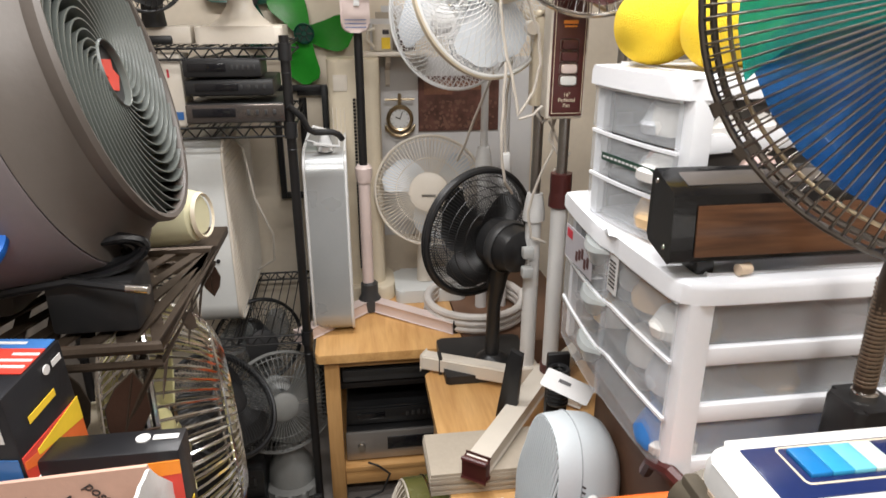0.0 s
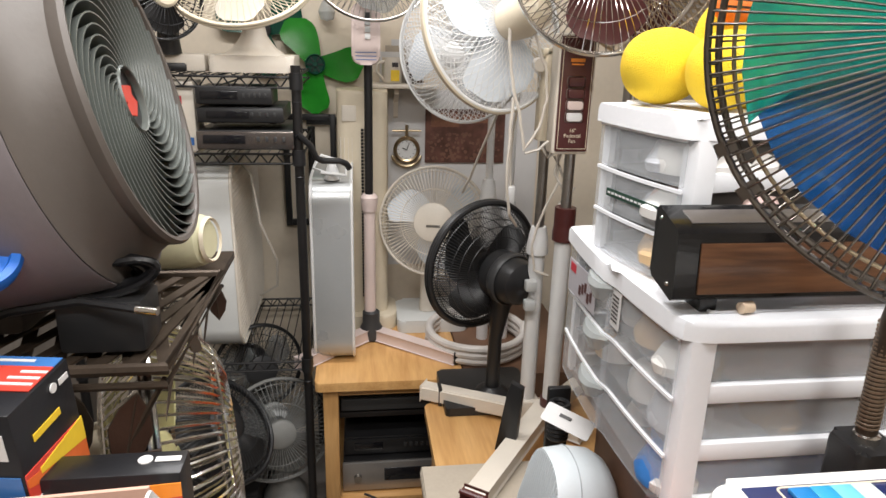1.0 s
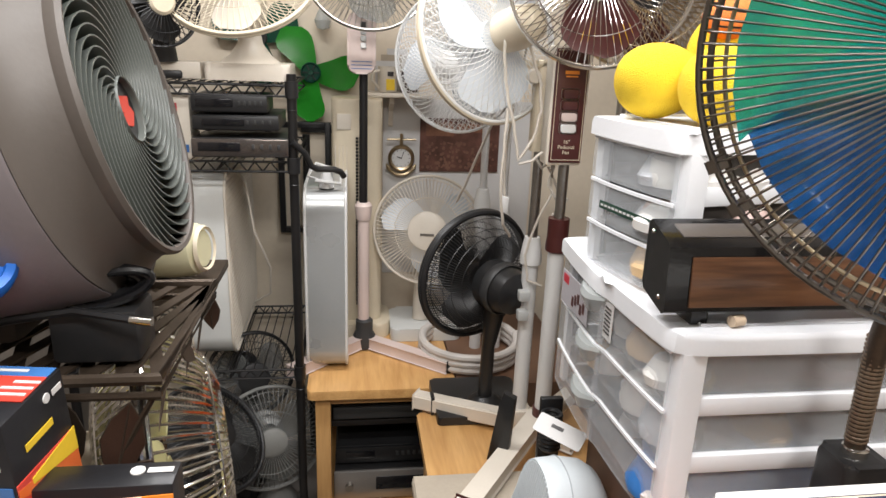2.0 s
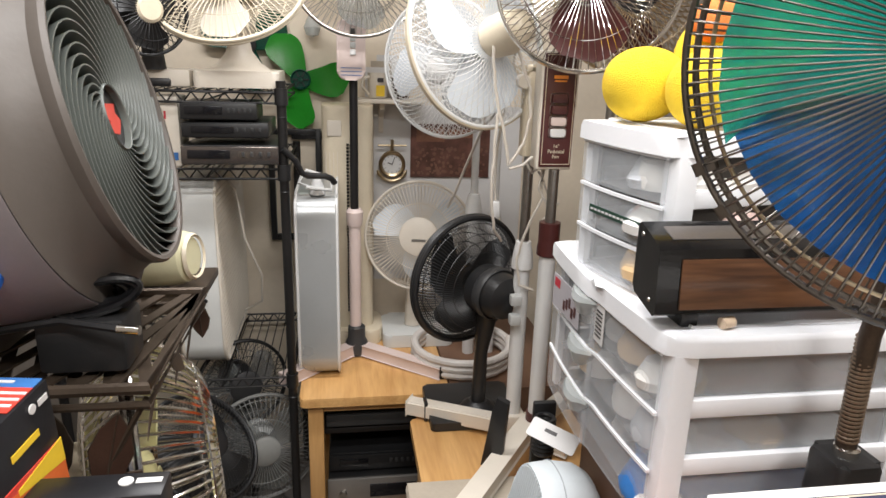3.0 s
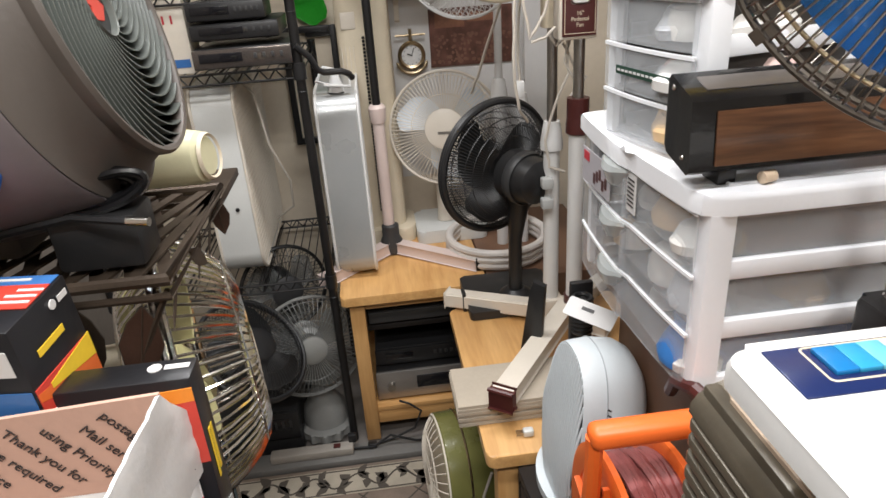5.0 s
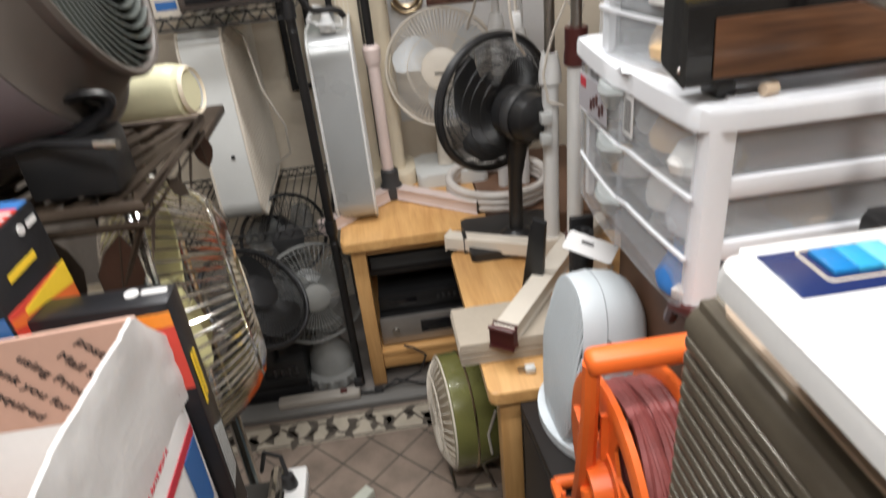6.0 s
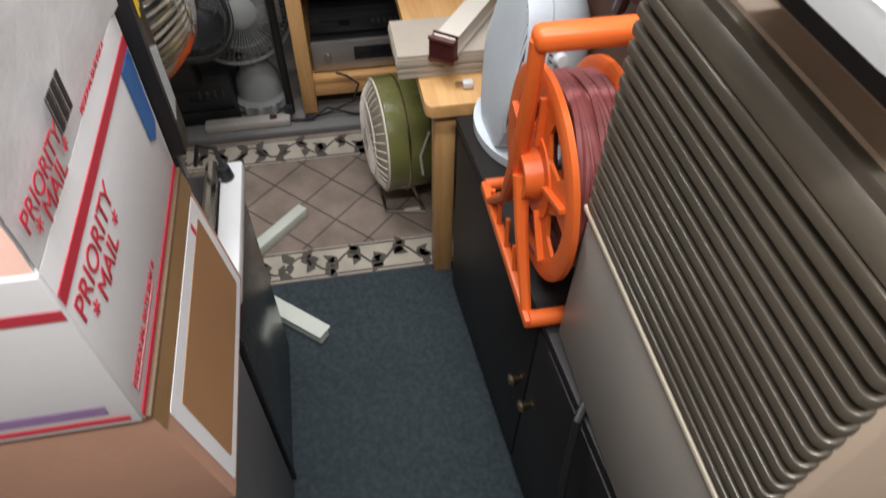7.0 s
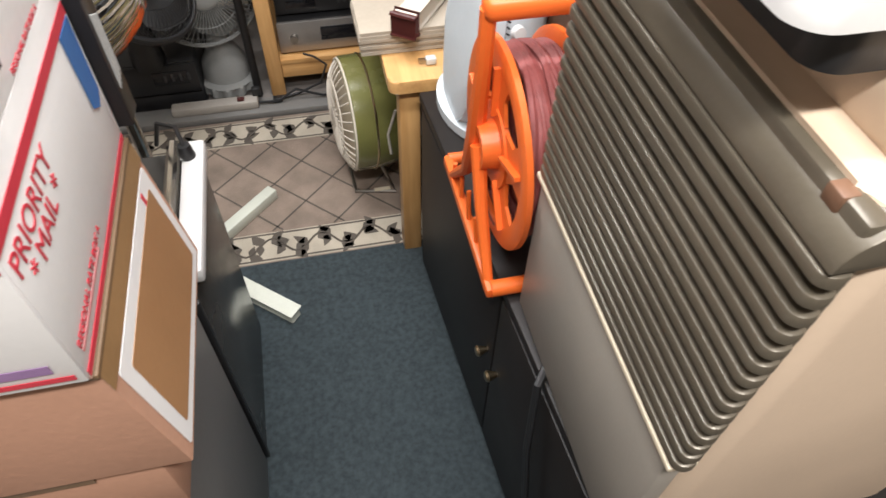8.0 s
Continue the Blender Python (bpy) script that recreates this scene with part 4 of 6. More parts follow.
part("globe", lathe([(0, -0.03), (0.02, -0.024), (0.028, 0), (0.018, 0.025), (0.012, 0.035), (0, 0.036)], Matrix.Translation((0.06, 2.285, 1.58)), 20), CLEARP, lb)

# ---- fans on the floor ----
lf = thing("floor_fan", "black floor fan with dark blades under the shelf", "fan", (-0.27, 1.62, 0.166), "floor fans")
lm = aim((-0.227, 1.60, 0.477), (0.616, -0.323, 0.719))
head(lf, lm, 0.157, BLACK, BLKCLR, BLACK, BLACK, n=80, wire=0.0011, r0=0.05, rings=(0.6, 0.85), rim=0.007)
part("stem", tube([(-0.29, 1.74, 0.166), (-0.285, 1.70, 0.36)], [0.05, 0.03], 16), BLACK, lf)
lw = thing("floor_fan", "white floor fan with smoky clear blades and a frosted scalloped base", "fan", (-0.09, 1.78, 0.0), "floor fans")
lwm = aim((-0.098, 1.79, 0.347), (0.27, -0.95, 0.14))
# cage, hub and base greys carry the shade under the wire shelf
head(lw, lwm, 0.165, mat("shaded_grey_wire", (0.20, 0.20, 0.19), 0.5), CLEARBL, mat("shaded_grey_plastic", (0.26, 0.26, 0.245), 0.5), GREYBL, n=64, wire=0.001, r0=0.045, rings=(0.6, 0.93), rim=0.004)
sc = [((0.085 + 0.006 * math.cos(a * 12)) * math.cos(a), (0.085 + 0.006 * math.cos(a * 12)) * math.sin(a)) for a in [2 * math.pi * k / 72 for k in range(72)]]
part("base", slab(sc, 0.02, 0.05, Matrix.Translation((-0.09, 1.80, 0)), bev=0.006), mat("shaded_frosted_plastic", (0.30, 0.30, 0.285), 0.4, vary=0.15, alpha=0.7), lw, "frosted scalloped base")
part("bell", lathe([(0.075, 0.0), (0.07, 0.05), (0.045, 0.09), (0.03, 0.14), (0.03, 0.2), (0, 0.2)], Matrix.Translation((-0.09, 1.82, 0.05)), 32), mat("shaded_frosted_plastic", (0.30, 0.30, 0.285), 0.4, vary=0.15, alpha=0.7), lw)
uf = thing("floor_fan", "dark fan with smoky blades tucked under the shelf", "fan", (-0.2, 2.0, 0.0), "floor fans")
head(uf, aim((-0.17, 1.93, 0.49), (0.4, -0.85, 0.1)), 0.14, BLACK, CLEARBL, DARKGREY, BLACK, n=60, wire=0.001, rim=0.005)
part("stem", tube([(-0.2, 2.05, 0.0), (-0.19, 2.0, 0.47)], [0.06, 0.02], 12), BLACK, uf)

of = thing("olive_floor_fan", "olive green enamelled round fan on a wire foot", "fan", (0.33, 1.30, 0.003))
om = aim((0.262, 1.31, 0.225), (-0.985, -0.10, 0.04))
part("drum", lathe([(0.143, 0.02), (0.150, 0.012), (0.151, -0.05), (0.143, -0.095), (0.12, -0.118), (0.05, -0.12), (0, -0.12)], om, 56), OLIVE, of)
part("seam", lathe([(0.151, -0.035), (0.1535, -0.038), (0.151, -0.041)], om, 56), BRASS, of)
part("front_grille", grille(om @ Matrix.Translation((0, 0, 0.015)), 0.144, 0.03, 0.03, 36, 0.0016, rings=(0.4, 0.7), rim=0.004), CREAMW, of)
part("grille_cap", lathe([(0, 0.05), (0.028, 0.047), (0.03, 0.04), (0, 0.04)], om, 24), CREAMW, of)
part("shade_disc", lathe([(0.141, 0.014), (0.05, 0.016), (0, 0.016)], om, 40), CREAM, of)
part("wire_foot", tube([(0.30, 1.44, 0.16), (0.25, 1.42, 0.02), (0.24, 1.40, 0.008), (0.25, 1.24, 0.008), (0.36, 1.22, 0.008), (0.345, 1.25, 0.03), (0.31, 1.20, 0.17)], 0.005, 8), STEEL, of)
part("cord", tube([(0.36, 1.16, 0.34), (0.34, 1.17, 0.26), (0.345, 1.165, 0.20)], 0.0035, 6), CORDW, of)
part("label_plate", box(0.30, 1.225, 0.012, 0.345, 1.235, 0.016), CREAM, of)

# ---- cardboard and small things on the near table ----
cs = thing("cardboard_sheets", "stack of flat grey cardboard sheets on the oak table", "cardboard", (0.45, 1.2, 0.548))
for k in range(7):
    dx = random.uniform(-0.006, 0.006)
    part("sheet", box(0.285 + dx, 1.085 + dx, 0.5485 + k * 0.0075, 0.56 + dx, 1.22 - dx, 0.5555 + k * 0.0075), CARDG, cs, smooth=False)
bt = thing("black_bracket", "black plastic bracket standing between the fan legs", "bracket", (0.49, 1.25, 0.6))
part("arm", slab([(-0.018, 0), (0.03, 0), (0.04, 0.17), (0.012, 0.18), (0.004, 0.15)], -0.008, 0.008, face_pose((0.475, 1.26, 0.605), (0.85, -0.5, 0), (0, 0, 1)), bev=0.003), BLACK, bt)
bc = thing("black_coiled_cord", "black coiled cord with a holder", "cord", (0.53, 1.12, 0.8))
for k in range(9):
    part("turn", ring(pose(0.545, 1.10, 0.745 + 0.009 * k), 0.018, 0.005, 16, 6), BLACK, bc)
part("holder", box(0.528, 1.12, 0.549, 0.575, 1.135, 0.84, 0.004), BLACK, bc)
hc = thing("blister_card", "white hang-tab card with a slot", "card", (0.5, 0.93, 0.9))
part("card", slab(rrect(-0.048, -0.02, 0.048, 0.02, 0.005), 0, 0.0015, face_pose((0.526, 0.995, 0.845), (0.7, -0.7, -0.1), (0.45, 0.45, 0.35))), WHITEC, hc)
bars("slot", [(-0.006, 0.004, 0.024, 0.007)], face_pose((0.5255, 0.9944, 0.8465), (0.7, -0.7, -0.1), (0.45, 0.45, 0.35)), BLACKINK, hc, "dark hanging slot")

pw = thing("white_plug", "white moulded plug lying on the oak table", "plug", (0.40, 1.03, 0.549))
part("body", box(0.408, 1.028, 0.5485, 0.430, 1.045, 0.564, 0.004), LIGHTG, pw)
part("prong", box(0.394, 1.031, 0.553, 0.409, 1.0325, 0.560), STEEL, pw)
part("prong", box(0.394, 1.040, 0.553, 0.409, 1.0415, 0.560), STEEL, pw)
# ---- black cabinet and what stands on it ----
cab = thing("black_cabinet", "low black lacquered cabinet with paired brass knobs", "cabinet", (0.6, 0.5, 0))
CM = Matrix.Translation((0.381, 0.955, 0)) @ pose(0, 0, 0, 0, 0, 3.96)
part("carcase", box(0.014, -1.2, 0.02, 0.52, 0.0, 0.515, 0.003, m=CM), BLACKWOOD, cab)
part("top", box(0.0, -1.21, 0.515, 0.53, 0.01, 0.535, 0.004, m=CM), BLACKWOOD, cab)
part("plinth", box(0.03, -1.19, -0.004, 0.51, -0.01, 0.02, m=CM), BLACKWOOD, cab)
for y0, y1 in ((-1.19, -0.87), (-0.865, -0.488), (-0.483, -0.01)):
    part("door", box(0.0, y0, 0.03, 0.014, y1, 0.508, 0.003, m=CM), BLACKWOOD, cab)
for ky in (-0.512, -0.459):
    part("knob", lathe([(0, 0.022), (0.008, 0.021), (0.011, 0.016), (0.008, 0.009), (0.005, 0.0), (0, 0)], CM @ aim((0.0, ky, 0.314), (-1, 0, 0)), 20), BRASS, cab, "small aged brass knob")

ac = thing("dehumidifier", "taupe dehumidifier with a ribbed brown front grille", "appliance", (0.6, 0.26, 0.537))
part("body", slab(rrect(0.445, 0.075, 0.80, 0.445, 0.03), 0.54, 1.110, bev=0.012), PEACHW, ac)
part("lower_panel", box(0.428, 0.085, 0.545, 0.452, 0.438, 0.795, 0.006), TAUPE, ac)
part("trim_strip", box(0.424, 0.078, 0.795, 0.452, 0.444, 0.803, 0.002), CREAM, ac)
part("grille_back", box(0.436, 0.078, 0.803, 0.452, 0.444, 1.106, 0.004), GREYBROWN, ac)
for k in range(15):
    z = 0.808 + k * 0.0183
    part("grille_rib", slab(rrect(0.0, 0.0, 0.022, 0.372, 0.0095, 4), 0, 0.0094, Matrix.Translation((0.4245, 0.072, z)), bev=0.003), GREYBROWN, ac)
part("shoulder", slab([(0.4265, 1.076), (0.4275, 1.085), (0.433, 1.094), (0.444, 1.102), (0.458, 1.107), (0.474, 1.109), (0.474, 1.076)], -0.445, -0.073, face_pose((0, 0, 0), (1, 0, 0), (0, 0, 1)), bev=0.002), GREYBROWN, ac)
part("top_housing", box(0.470, 0.082, 1.102, 0.80, 0.366, 1.149, 0.012, 3), PEACHW, ac)
part("latch", box(0.434, 0.098, 1.094, 0.446, 0.112, 1.107, 0.002), BROWNP, ac)
part("cord", tube([(0.44, 0.33, 0.552), (0.415, 0.30, 0.545), (0.408, 0.27, 0.40), (0.412, 0.22, 0.2), (0.42, 0.15, 0.02)], 0.006, 8), BLACK, ac)

ph = thing("white_appliance", "white flat-topped appliance with a striped blue button panel", "appliance", (0.6, 0.2, 1.09))
part("base", slab(rrect(0.42, 0.140, 0.80, 0.354, 0.02), 1.15, 1.180, bev=0.004), BLACK, ph, "black rubber band")
part("casing", slab(rrect(0.395, 0.133, 0.80, 0.364, 0.022), 1.179, 1.200, bev=0.009), WHITEP, ph)
part("label_panel", box(0.421, 0.300, 1.1995, 0.58, 0.352, 1.2015, 0.001), mat("navy_panel", (0.01, 0.02, 0.09), 0.25), ph, "navy blue label panel")
for k, c in enumerate(((0.01, 0.16, 0.42), (0.03, 0.28, 0.50), (0.15, 0.48, 0.60), (0.55, 0.66, 0.62))):
    part("button", box(0.4515 + k * 0.016, 0.317, 1.201, 0.4675 + k * 0.016, 0.345, 1.205, 0.001), mat("blue_button_" + "abcd"[k], c, 0.35), ph)
part("panel_border", tube([(x, y, 1.2017) for x, y in rrect(0.4455, 0.3115, 0.555, 0.349, 0.004)], 0.0009, 4, closed=True), CREAM, ph)

# cord reel
rl = thing("cord_reel", "orange plastic cord reel wound with faded red extension cord", "cord reel", (0.46, 0.58, 0.536))
for x, s in ((0.417, -1), (0.503, 1)):
    cm_ = aim((x, 0.578, 0.73), (-1, 0, 0))
    part("disc_rim", lathe([(0.118, 0.004), (0.142, 0.007), (0.150, 0.004), (0.150, -0.004), (0.118, -0.003), (0.118, 0.004)], cm_, 56), ORANGE, rl)
    part("disc_centre", lathe([(0.0, 0.0), (0.062, 0.006), (0.062, -0.003), (0, -0.003)], cm_, 32), ORANGE, rl)
    for k in range(5):
        q = cm_ @ pose(0, 0, 0, 0, 0, 72 * k + 20)
        bm = slab([(0.055, -0.036), (0.085, -0.024), (0.122, -0.044), (0.122, 0.044), (0.085, 0.024), (0.055, 0.036)], -0.002, 0.003, q)
        box(0.05, -0.003, 0.0028, 0.122, 0.003, 0.012, bm=bm, m=q)
        part("disc_web", bm, ORANGE, rl)
    part("hub", lathe([(0.022, 0.028), (0.032, 0.028), (0.036, 0.0), (0.022, 0.0), (0.022, 0.028)], cm_, 28), ORANGE, rl)
    fx = 0.392 if s < 0 else 0.53
    part("frame_arm", tube([(fx, 0.715, 0.545), (fx, 0.63, 0.64), (fx, 0.60, 0.73), (fx, 0.585, 0.86), (fx, 0.583, 0.935)], [0.008, 0.010, 0.014, 0.011, 0.011], 10), ORANGE, rl)
    part("frame_arm", tube([(fx, 0.475, 0.545), (fx, 0.545, 0.65), (fx, 0.58, 0.73)], [0.008, 0.010, 0.012], 10), ORANGE, rl)
    part("foot_bar", box(fx - 0.008, 0.455, 0.536, fx + 0.008, 0.755, 0.556, 0.004), ORANGE, rl)
    for k in range(5):
        part("foot_rib", tube([(fx, 0.50 + 0.05 * k, 0.552), (fx, 0.52 + 0.045 * k, 0.585 + 0.012 * min(k, 4 - k))], 0.004, 6), ORANGE, rl)
part("handle", box(0.384, 0.566, 0.922, 0.545, 0.598, 0.952, 0.011, 3), ORANGE, rl)
part("cross_bar", tube([(0.392, 0.463, 0.549), (0.53, 0.463, 0.549)], 0.013, 12), ORANGE, rl)
part("cross_bar", tube([(0.392, 0.75, 0.549), (0.53, 0.75, 0.549)], 0.011, 12), ORANGE, rl)
for k in range(26):
    x = 0.427 + 0.068 * ((k * 5) % 26) / 25
    R = 0.122 + 0.010 * random.random()
    part("cord_turn", ring(aim((x, 0.578, 0.73), (-1, random.uniform(-0.12, 0.12), random.uniform(-0.12, 0.12))), R, 0.0058, 40, 6), CORDR, rl)

# heater
ht = thing("space_heater", "white rounded fan heater with a ribbed front grille", "heater", (0.47, 0.83, 0.548))
hq = face_pose((0.446, 0.885, 0.697), (0.04, -1, 0), (0.12, 0.01, 1))
prof = [(0.088 * math.copysign(abs(math.cos(a)) ** 0.8, math.cos(a)), 0.155 * math.copysign(abs(math.sin(a)) ** 0.8, math.sin(a))) for a in [2 * math.pi * k / 48 for k in range(48)]]
bm = bmesh.new()
loops = [[bm.verts.new(hq @ Vector((x * f, y * f, d))) for x, y in prof] for d, f in ((0.004, 0.965), (0.004, 0.985), (-0.004, 1.0), (-0.035, 1.03), (-0.075, 1.01), (-0.098, 0.93), (-0.113, 0.78), (-0.122, 0.5), (-0.124, 0.01))]
for A, B in zip(loops, loops[1:]):
    for k in range(48):
        bm.faces.new((A[k], A[(k + 1) % 48], B[(k + 1) % 48], B[k]))
part("body", bm, WHITEB, ht)
# dark plate carries the shade between the ribs in its colour
part("face_plate", slab([(x * 0.97, y * 0.97) for x, y in prof], -0.006, 0.001, hq), mat("rib_gap_shade_grey", (0.07, 0.075, 0.08), 0.6), ht)
bm = bmesh.new()
for k in range(22):
    u = -0.0819 + 0.0078 * k
    h = 0.149 * (1 - (abs(u) / 0.085) ** 2.5) ** 0.4
    tube([hq @ Vector((u, h * (i / 5 - 1), 0.003 + 0.006 * (1 - (i / 5 - 1) ** 2))) for i in range(11)], 0.0024, 6, bm)
part("front_ribs", bm, WHITEB, ht, "fine vertical ribs")
part("panel_seam", tube([hq @ Vector((x * 1.031, y * 1.031, -0.034)) for x, y in prof], 0.0012, 5, closed=True), mat("shadow_grey_plastic", (0.40, 0.43, 0.46), 0.5), ht)
for k in range(4):
    part("setting_mark", box(-0.004, 0.001, 0, 0.004, 0.004, 0.001, m=face_pose((0.490, 0.7915, 0.790 - k * 0.011), (0.6, 0.1, -0.5), (0.5, 0, 0.8))), BLACKINK, ht)
part("base_tray", slab([(0.122 * math.cos(a), 0.085 * math.sin(a)) for a in [2 * math.pi * k / 40 for k in range(40)]], 0, 0.018, Matrix.Translation((0.492, 0.895, 0.5375)) @ pose(0, 0, 0, 0, 0, 96), bev=0.006), WHITEB, ht)
part("dial", lathe([(0, 0.012), (0.010, 0.011), (0.012, 0.0), (0, 0)], aim((0.508, 0.7935, 0.760), (0.15, -0.95, 0.2)), 20), WHITEP, ht)

# brown support, drawers
bx = thing("brown_cabinet", "brown wooden cabinet under the plastic drawers", "cabinet", (0.8, 0.8, 0.535))
part("side", box(0.575, 0.60, 0.549, 0.95, 0.98, 0.925, 0.003), BROWNP, bx)
part("top", box(0.535, 0.585, 0.925, 0.96, 1.04, 0.94, 0.003), BROWNP, bx)
mr = thing("maroon_strap", "maroon plastic strap beside the reel", "strap", (0.55, 0.66, 0.9))
part("loop", tube([(0.55, 0.585, 0.94), (0.53, 0.62, 0.955), (0.525, 0.66, 0.94), (0.535, 0.69, 0.90)], 0.009, 8), MAROON, mr)


def drawers(name, label, x, y0, y1, z0, z1, depth, bow, group, kink=0.0, m=None, side_mat=None):
    """A three-drawer unit whose bowed front faces -x; kink: share of the width from y0 where the front steps back."""
    m = m or Matrix.Identity(4)
    d = thing(name, label, "drawer unit", m @ Vector((x + depth / 2, (y0 + y1) / 2, z0)), group)
    w, h = y1 - y0, z1 - z0
    post, rail = 0.036 if kink else 0.034, 0.022

    def put(nm, bm, material, parent=d, lab="", smooth=True):
        bm.transform(m)
        return part(nm, bm, material, parent, lab, smooth)

    def front(f, out=0.0):
        """Where the front stands at the share f from y0."""
        b = bow * (1 - (2 * f - 1) ** 2)
        if kink and f > kink:
            b += 0.006 * min(1.0, (f - kink) / 0.03)
        return x - b - out, y0 + w * f

    fs = [0.02, 0.06, 0.12, 0.2, 0.28, 0.34, 0.38, 0.4, 0.43, 0.5, 0.58, 0.66, 0.74, 0.82, 0.9, 0.96, 0.99]
    rim = [front(f, 0.005) for f in fs]
    cap = [(x + 0.052, y0 - 0.004), (x + 0.024, y0 - 0.003), (x + 0.006, y0 + 0.004)] + [(a + (0.004 if i == 0 else 0), b) for i, (a, b) in enumerate(rim)] + [(x + 0.012, y1 + 0.002), (x + depth, y1 + 0.002), (x + depth, y0 - 0.004)]
    put("top", slab(cap, z1 - 0.026, z1, bev=0.008), DRAWW)
    put("tray_edge", tube([(x + 0.035, y0 + 0.022, z1 + 0.001), (x + depth - 0.02, y0 + 0.022, z1 + 0.001), (x + depth - 0.02, y1 - 0.015, z1 + 0.001), (x + 0.035, y1 - 0.015, z1 + 0.001)], 0.003, 6, closed=True), DRAWW)
    for s, ya in ((1, y0), (-1, y1)):
        c = [(0.004, 0.026), (0.004, 0.010), (0.008, 0.003), (0.015, 0.0), (post, 0.0), (post, 0.007), (0.020, 0.007), (0.014, 0.026)]
        put("corner_post", slab([(x + a, ya + s * b) for a, b in c], z0, z1 - 0.026), DRAWW)
        put("rear_post", box(x + depth - 0.045, min(ya, ya + s * 0.02), z0, x + depth - 0.004, max(ya, ya + s * 0.02), z1 - 0.026, 0.006), DRAWW)
    uh = (h - 0.026) / 3
    for k in range(3):
        z = z0 + k * uh
        for s, ya in ((1, y0), (-1, y1)):
            a, b = ya + s * 0.001, ya + s * 0.012
            put("side_rail", box(x + post, min(a, b), z - (0.002 if k else 0), x + depth - 0.044, max(a, b), z + rail, 0.0015), DRAWW)
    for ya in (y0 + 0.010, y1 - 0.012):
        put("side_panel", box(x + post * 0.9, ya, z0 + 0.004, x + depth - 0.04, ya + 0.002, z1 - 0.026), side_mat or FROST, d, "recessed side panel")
    fa = [0.035 if kink else 0.06] + [f for f in fs if 0.08 < f < 0.95] + [0.955]
    for k in range(3):
        z, zt = z0 + k * uh + 0.004, z0 + (k + 1) * uh - 0.002
        arc = [front(f) for f in fa]
        dp = put("drawer", slab(arc + [(a + 0.0025, b) for a, b in arc[::-1]], z, zt), FROST, d, "frosted clear drawer front")
        put("drawer_lip", slab([(a - 0.0015, b) for a, b in arc] + [(a + 0.003, b) for a, b in arc[::-1]], zt - 0.002, zt + 0.0025), DRAWW, dp)
        put("drawer_pan", box(x + 0.008, y0 + 0.03, z, x + depth - 0.03, y1 - 0.03, z + 0.003), FROST, dp)
        for ya in (y0 + 0.017, y1 - 0.019):
            put("drawer_side", box(x + 0.012, ya, z, x + depth - 0.03, ya + 0.002, zt - 0.012), FROST, dp)
        if kink:
            a, b = front(kink)
            put("front_step", box(a - 0.007, b - 0.0012, z, a + 0.001, b + 0.0012, zt), FROST, dp)
            bm, rows = bmesh.new(), []
            for i in range(13):
                f = 0.45 + 0.20 * i / 12
                q = math.sin(math.pi * i / 12)
                a, b = front(f)
                rows.append([bm.verts.new(v) for v in ((a - 0.001, b, zt), (a - 0.004 - 0.010 * q, b, zt - 0.001), (a - 0.006 - 0.012 * q, b, zt - 0.004 - 0.006 * q), (a - 0.003 - 0.006 * q, b, zt - 0.006 - 0.026 * q), (a - 0.0005, b, zt - 0.007 - 0.029 * q))])
            for A, B in zip(rows, rows[1:]):
                for j in range(4):
                    bm.faces.new((A[j], A[j + 1], B[j + 1], B[j]))
            put("pull", bm, CLEARP, dp, "clear moulded crescent pull")
    return d, uh


DB, uhB = drawers("drawer_unit", "white three-drawer unit with frosted bowed fronts, full of parts", 0.522, 0.625, 1.035, 0.942, 1.205, 0.36, 0.012, "plastic drawer units", 0.47)
DAM = Matrix.Translation((0.548, 0.716, 0)) @ pose(0, 0, 0, 0, 0, 11.5)
# side panels coloured dark in place of the dark area past the near post
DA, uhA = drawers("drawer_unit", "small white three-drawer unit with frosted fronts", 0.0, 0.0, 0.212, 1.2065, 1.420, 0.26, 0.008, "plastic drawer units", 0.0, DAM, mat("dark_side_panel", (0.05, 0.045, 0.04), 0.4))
bars("label_strip", [(0, 0, 0.135, 0.011)], DAM @ face_pose((-0.0092, 0.094, 1.300), (0, -1, 0), (0, 0, 1)), mat("dark_green_label", (0.02, 0.06, 0.04), 0.4), DA, "dark green label strip")
bars("label_print", [(-0.060 + 0.0092 * k, 0, 0.006, 0.003) for k in range(14)], DAM @ face_pose((-0.0100, 0.094, 1.300), (0, -1, 0), (0, 0, 1)), WHITEC, DA)
lp = face_pose((0.5010, 0.905, 1.140), (0.01, -1, 0), (0, 0, 1))
part("sticker", box(-0.075, -0.028, 0, 0.045, 0.026, 0.001, m=lp), mat("grey_sticker", (0.45, 0.43, 0.46), 0.5), DB, "grey product sticker")
bars("sticker_picture", [(-0.02 + 0.012 * k, -0.012 + 0.006 * (k % 3), 0.008, 0.016) for k in range(5)], lp @ Matrix.Translation((0, 0, 0.001)), MAROON, DB, "small printed picture")
bars("sticker_mark", [(-0.055, 0.014, 0.024, 0.014)], lp @ Matrix.Translation((0, 0, 0.001)), REDINK, DB, "red mark")
lt = face_pose((0.5085, 0.800, 1.150), (0.02, -1, 0), (0, 0, 1))
part("bar_label", box(-0.014, -0.03, 0, 0.016, 0.026, 0.001, m=lt), WHITEC, DB, "white bar-code label")
bars("bar_code", [(0, -0.02 + 0.006 * k, 0.02, 0.0025) for k in range(7)], lt @ Matrix.Translation((0, 0, 0.001)), BLACKINK, DB)
